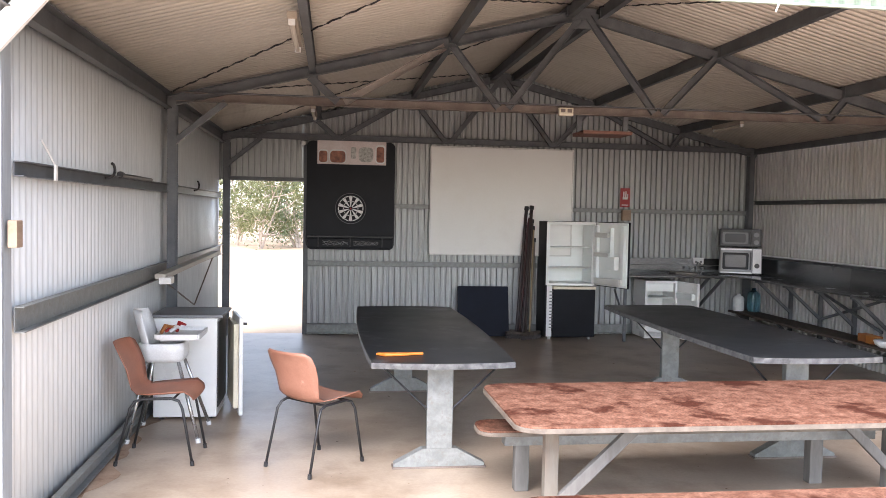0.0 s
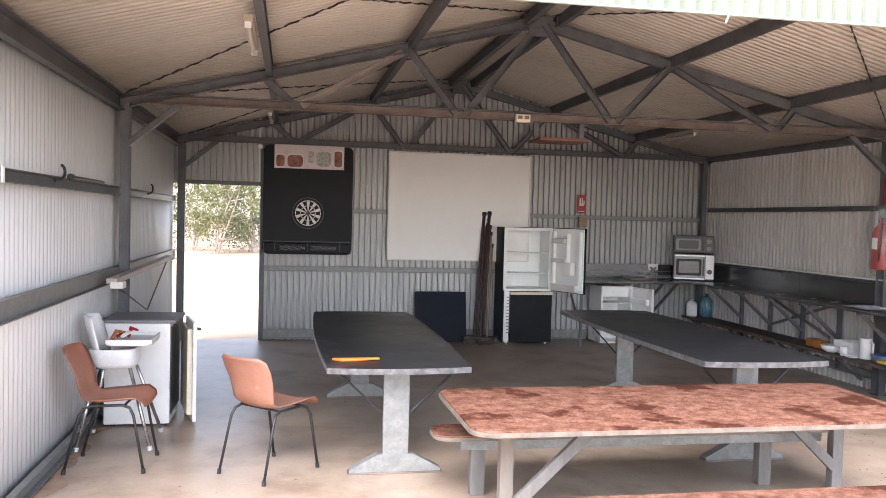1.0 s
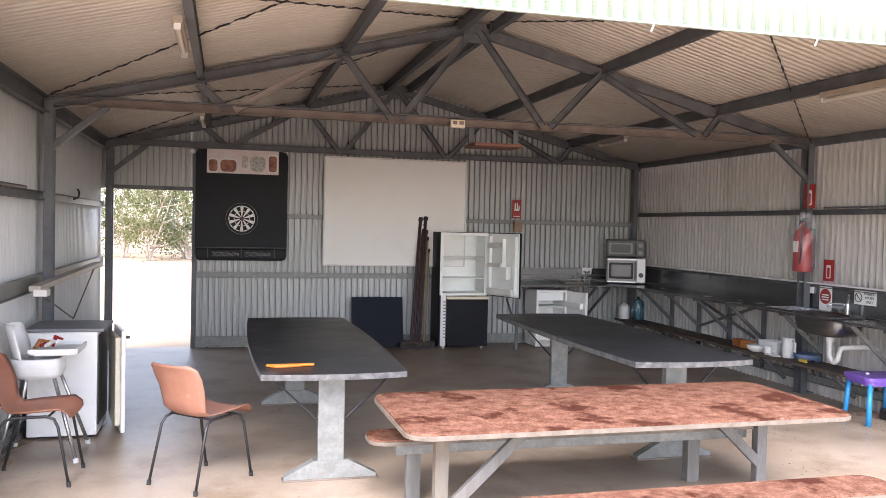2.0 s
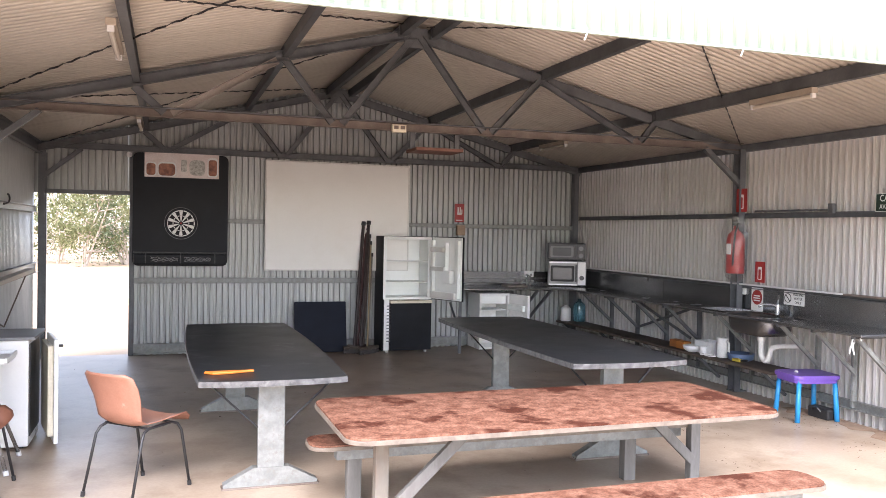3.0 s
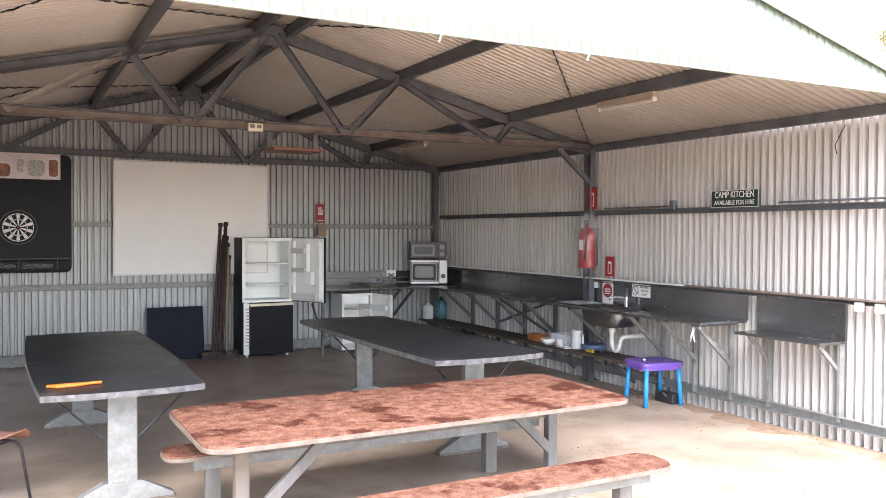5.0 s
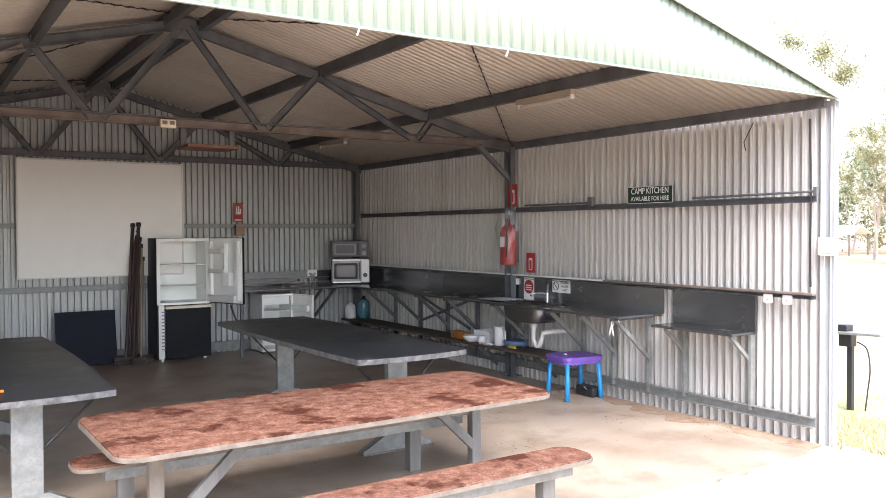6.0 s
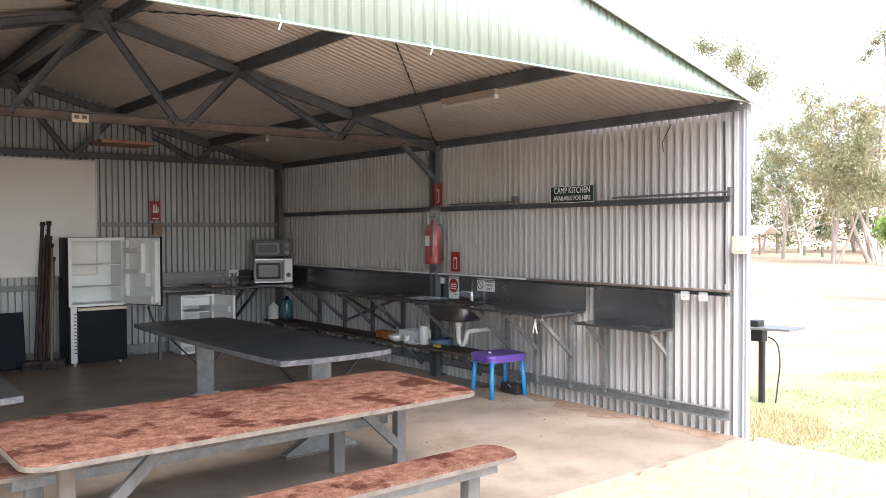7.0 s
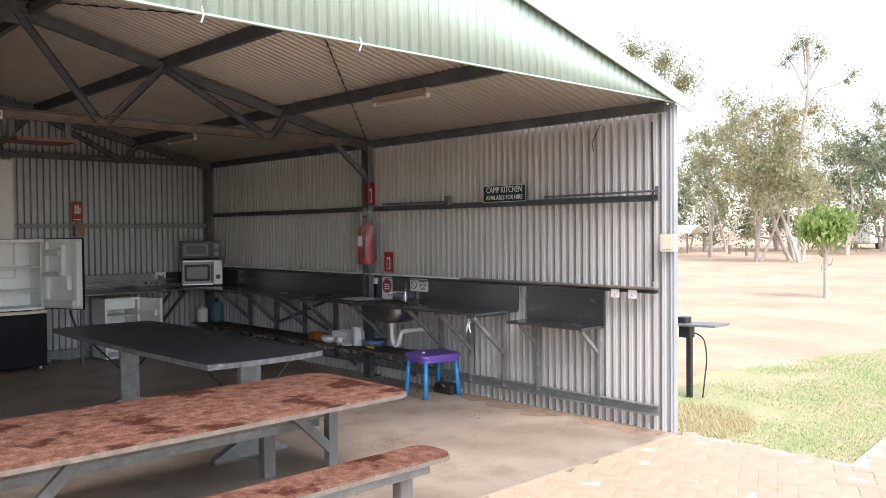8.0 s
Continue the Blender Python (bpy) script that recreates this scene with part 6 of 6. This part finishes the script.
def blades(name, count, area, height, material, label, seed, test):
    rng = np.random.default_rng(seed)
    x, y = rng.uniform(area[0], area[1], count), rng.uniform(area[2], area[3], count)
    keep = np.array([test(a, b) for a, b in zip(x, y)])
    x, y = x[keep], y[keep]
    n = len(x)
    h = height * rng.uniform(0.4, 1.3, n)
    a = rng.uniform(0, math.tau, n)
    lean = rng.uniform(0.2, 1.1, n) * h
    w = 0.0045
    base = np.stack([x, y, np.full(n, -0.055)], 1)
    side = np.stack([-np.sin(a), np.cos(a), np.zeros(n)], 1) * w
    tip = base + np.stack([np.cos(a) * lean, np.sin(a) * lean, h], 1)
    pts = np.stack([base - side, base + side, tip], 1).reshape(-1, 3)
    me = bpy.data.meshes.new(name)
    me.from_pydata(pts.tolist(), [], np.arange(n * 3).reshape(-1, 3).tolist())
    me.materials.append(material)
    return tagged(new(name, me), label, "grass", kind="stuff")


def patchy(x, y):
    return near_edge(x) < y < lawn_edge(x) + random.uniform(-0.3, 0.15) and random.uniform(-0.35, 0.35) + noise.noise(Vector((x * 1.3, y * 1.3, 0.4))) > -0.40 + 0.35 * max(0, y - 2.3)


blades("grass", 48000, (5.62, 12.0, 0.8, 3.6), 0.017, LAWN, "short green lawn grass, thin and patchy", 21, patchy)
blades("dry_grass", 6500, (5.62, 7.1, 1.7, 3.3), 0.055, STRAW, "long dry straw-coloured grass round the post's foot", 22, lambda x, y: (x - 6.05) ** 2 / 0.55 + (y - 2.35) ** 2 / 0.35 < 1.0 and x > 5.62)
blades("weeds", 260, (5.16, 5.47, 2.2, 3.2), 0.09, LAWN, "small weeds growing along the wall's foot", 23, lambda x, y: noise.noise(Vector((x * 3, y * 5, 1.2))) > 0.05 and x > 5.30)
blades("leaf_litter", 3800, (6, 26, -2, 14), 0.05, STRAW, "scattered dry twigs and leaf litter on the sand", 24, lambda x, y: noise.noise(Vector((x * 0.6, y * 0.6, 2))) > 0.15)

# warming plate on a black post beyond the corner
t = thing("outdoor_stand", pose(7.03, 2.80, -0.06), "black steel post with a small grey tabletop and a hanging hose", "stand")
bm = bmesh.new()
box(bm, (0, 0, 0.33), (0.048, 0.048, 0.66), None, 0.005)
part("post", bm, BLACKSTEEL, t)
bm = bmesh.new()
box(bm, (0.02, -0.08, 0.72), (0.30, 0.56, 0.022), pose(0, 0, 0, -2, 0, 0), 0.005)
part("plate", bm, GALV, t)
bm = bmesh.new()
box(bm, (0, 0.03, 0.65), (0.10, 0.12, 0.12), None, 0.01)
part("valve_box", bm, BLACKSTEEL, t)
bm = bmesh.new()
box(bm, (0.0, 0.06, 0.76), (0.12, 0.10, 0.06), None, 0.01)
part("burner", bm, BLACKSTEEL, t)
bm = bmesh.new()
tube(bm, smooth_line([(0.0, -0.06, 0.64), (0.02, -0.14, 0.58), (0.02, -0.17, 0.40), (0.02, -0.15, 0.20), (0.0, -0.14, 0.02)]), 0.007, 8)
part("hose", bm, BLACKSTEEL, t, "", True)

# caravan and shelter in the distance
t = thing("caravan", pose(66.2, 21.8, -0.06, 0, 0, 95), "white caravan parked under the far trees", "caravan")
bm = bmesh.new()
box(bm, (0, 0, 1.25), (2.3, 4.6, 1.7), None, 0.25)
part("body", bm, WHITE, t)
for y in (-1.2, 0.4):
    bm = bmesh.new()
    box(bm, (1.155, y, 1.5), (0.02, 0.9, 0.5), None, 0.008)
    box(bm, (-1.155, y, 1.5), (0.02, 0.9, 0.5), None, 0.008)
    part("window", bm, DARKGLASS, t)
bm = bmesh.new()
box(bm, (0, -2.305, 1.45), (1.3, 0.02, 0.6), None, 0.008)
part("window", bm, DARKGLASS, t)
for x in (-1.0, 1.0):
    bm = bmesh.new()
    disc(bm, (x, 0, 0.33), (1, 0, 0), 0.33, 0.2, 20)
    part("wheel", bm, BLACKSTEEL, t)
t = thing("shade_shelter", pose(50.0, 28.2, -0.06, 0, 0, 10), "small white-roofed shade shelter under the far trees", "shelter")
bm = bmesh.new()
for s in (-1, 1):
    beam(bm, (s * 0.85, -1.5, 1.62), (s * 0.85, 1.5, 1.62), 1.8, 0.06, (s * 0.3, 0, 1))
part("roof", bm, WHITE, t)
for x in (-1.6, 1.6):
    for y in (-1.3, 1.3):
        bm = bmesh.new()
        beam(bm, (x, y, 0), (x, y, 1.45), 0.09, 0.09, (0, 1, 0))
        part("post", bm, PALEWOOD, t)
for k, (x, y) in enumerate(((46.9, 21.7), (48.2, 19.5), (49.1, 23.9), (46.6, 17.1))):
    t = thing("bollard", pose(x, y, -0.06), "short pale timber bollard by the track", "bollard", "bollards")
    bm = bmesh.new()
    tube(bm, [(0, 0, 0), (0, 0, 0.55), (0, 0, 0.6)], [0.09, 0.09, 0.07], 10)
    part("post", bm, PALEWOOD, t)

# ---- brick paving before the open front ----
paving = new("pavement")
paving.empty_display_size = 0.1
tagged(paving, "orange-pink brick paving laid in courses", "pavement", kind="structure")
bm = bmesh.new()
slab(bm, [(-6, -6), (12, -6), (12, 1.42), (5.6, 0.78), (5.6, front_y(5.6) - 0.06), (LX - 0.06, front_y(LX) - 0.06), (-6, front_y(LX) - 0.06)], -0.10, -0.0145)
bed = part("bedding", bm, mat("paving_sand", (0.54, 0.41, 0.31), (0.62, 0.49, 0.38), 0.95, 0, 4, 60, 0.2), paving)
brick = bmesh.new()
box(brick, (0, 0, -0.034), (0.2285, 0.1135, 0.045), None, 0.002)
brick_mesh = None
rest = []
rng = random.Random(12)
TILT = 24
turn = Euler((0, 0, radians(TILT))).to_matrix()
CELL = 0.115
for j in range(-75, 75):
    for i in range(-75, 75):
        kind = (i - j) % 4
        if kind not in (0, 3):
            continue
        p = turn @ Vector(((i + 1) * CELL, (j + 0.5) * CELL, 0) if kind == 0 else ((i + 0.5) * CELL, (j + 1) * CELL, 0))
        x, y = p.x + 3, p.y
        edge = front_y(x) + 0.03 if x < 5.55 else near_edge(x) - 0.10
        if not (-2.5 < x < 8.5 and -1.5 < y < edge):
            continue
        m = Matrix.Translation((x, y, rng.uniform(-0.003, 0.002))) @ Euler((radians(rng.uniform(-0.5, 0.5)), radians(rng.uniform(-0.5, 0.5)), radians(TILT + (0 if kind == 0 else 90) + rng.uniform(-0.7, 0.7)))).to_matrix().to_4x4()
        if 3.3 < x < 6.9 and y > 0.45:
            if brick_mesh is None:
                first = part("brick", brick, PAVER, paving)
                first.matrix_basis = m
                brick_mesh = first.data
            else:
                ob = new("brick", brick_mesh)
                ob.parent = paving
                ob.matrix_basis = m
        else:
            rest.append(m)
verts, faces = [], []
shape = [(sx * 0.1137, sy * 0.0562, z) for z in (-0.056, -0.0125) for sx, sy in ((-1, -1), (1, -1), (1, 1), (-1, 1))]
for m in rest:
    k = len(verts)
    verts += [tuple(m @ Vector(v)) for v in shape]
    faces += [tuple(k + q for q in f) for f in ((4, 5, 6, 7), (0, 1, 5, 4), (1, 2, 6, 5), (2, 3, 7, 6), (3, 0, 4, 7))]
me = bpy.data.meshes.new("brick_field")
me.from_pydata(verts, [], faces)
me.materials.append(PAVER)
ob = new("brick_field", me)
ob.parent = paving
tagged(ob, "outer courses of the brick paving", kind="stuff")


# ---- soil washed in along the wall's foot and the slab's edge ----
SOIL = mat("red_soil", (0.25, 0.165, 0.11), (0.34, 0.245, 0.175), 0.95, 0, 6, 60, 0.4, (1, 1, 1), (0.20, 0.12, 0.075), 5, 0.4)


def drift(name, start, end, width, seed, label, z=0.002):
    """A thin, ragged-edged layer of soil along a line."""
    bm = bmesh.new()
    a, b = Vector((*start, z)), Vector((*end, z))
    d = (b - a).normalized()
    side = Vector((-d.y, d.x, 0))
    n = 60
    rows = []
    for k in range(n + 1):
        p = a + (b - a) * (k / n)
        w = width * max(0.08, 0.5 + 0.9 * noise.noise(Vector((k * 0.13, seed, 0))) + 0.2 * noise.noise(Vector((k * 0.4, seed, 3))))
        rows.append([bm.verts.new(p + side * (w * f) + Vector((0, 0, h))) for f, h in ((0, 0.003), (0.5, 0.002), (1.0, 0.0))])
    for u, v in zip(rows, rows[1:]):
        for k in range(2):
            bm.faces.new((u[k], v[k], v[k + 1], u[k + 1]))
    return tagged(part(name, bm, SOIL), label, "soil", kind="stuff")


drift("soil_drift", (5.44, 4.9), (5.44, 2.10), -0.36, 3.0, "red-brown soil washed in along the wall's foot")
drift("soil_drift_west", (LX + 0.06, 2.5), (LX + 0.06, 5.2), -0.16, 11.0, "brown soil and litter along the wall's foot")


def crumbs(name, count, area, seed, label, test):
    """Loose flakes of dirt and leaf on the slab."""
    rng = np.random.default_rng(seed)
    verts, faces = [], []
    while len(faces) < count:
        x, y = rng.uniform(area[0], area[1]), rng.uniform(area[2], area[3])
        if not test(x, y):
            continue
        s, a, k = rng.uniform(0.003, 0.011), rng.uniform(0, math.tau), len(verts)
        for q in range(4):
            r = s * rng.uniform(0.5, 1.3)
            verts.append((x + r * math.cos(a + q * 1.57), y + r * math.sin(a + q * 1.57) * 0.6, 0.002 + rng.uniform(0, 0.004)))
        faces.append((k, k + 1, k + 2, k + 3))
    me = bpy.data.meshes.new(name)
    me.from_pydata(verts, [], faces)
    me.materials.append(leafy(name + "_tones", (0.06, 0.04, 0.028), (0.14, 0.09, 0.06), (0.30, 0.22, 0.15)))
    return tagged(new(name, me), label, "debris", kind="stuff")


crumbs("floor_debris", 260, (3.4, 5.4, 2.2, 4.6), 41, "small dark flakes of dirt and leaf on the slab", lambda x, y: noise.noise(Vector((x * 1.9, y * 1.9, 5))) > -0.05 + 0.25 * (5.35 - x))
crumbs("scattered_debris", 260, (-1.6, 5.3, 2.6, 8.8), 42, "sparse flakes of dirt on the slab", lambda x, y: y > front_y(x) + 0.1)
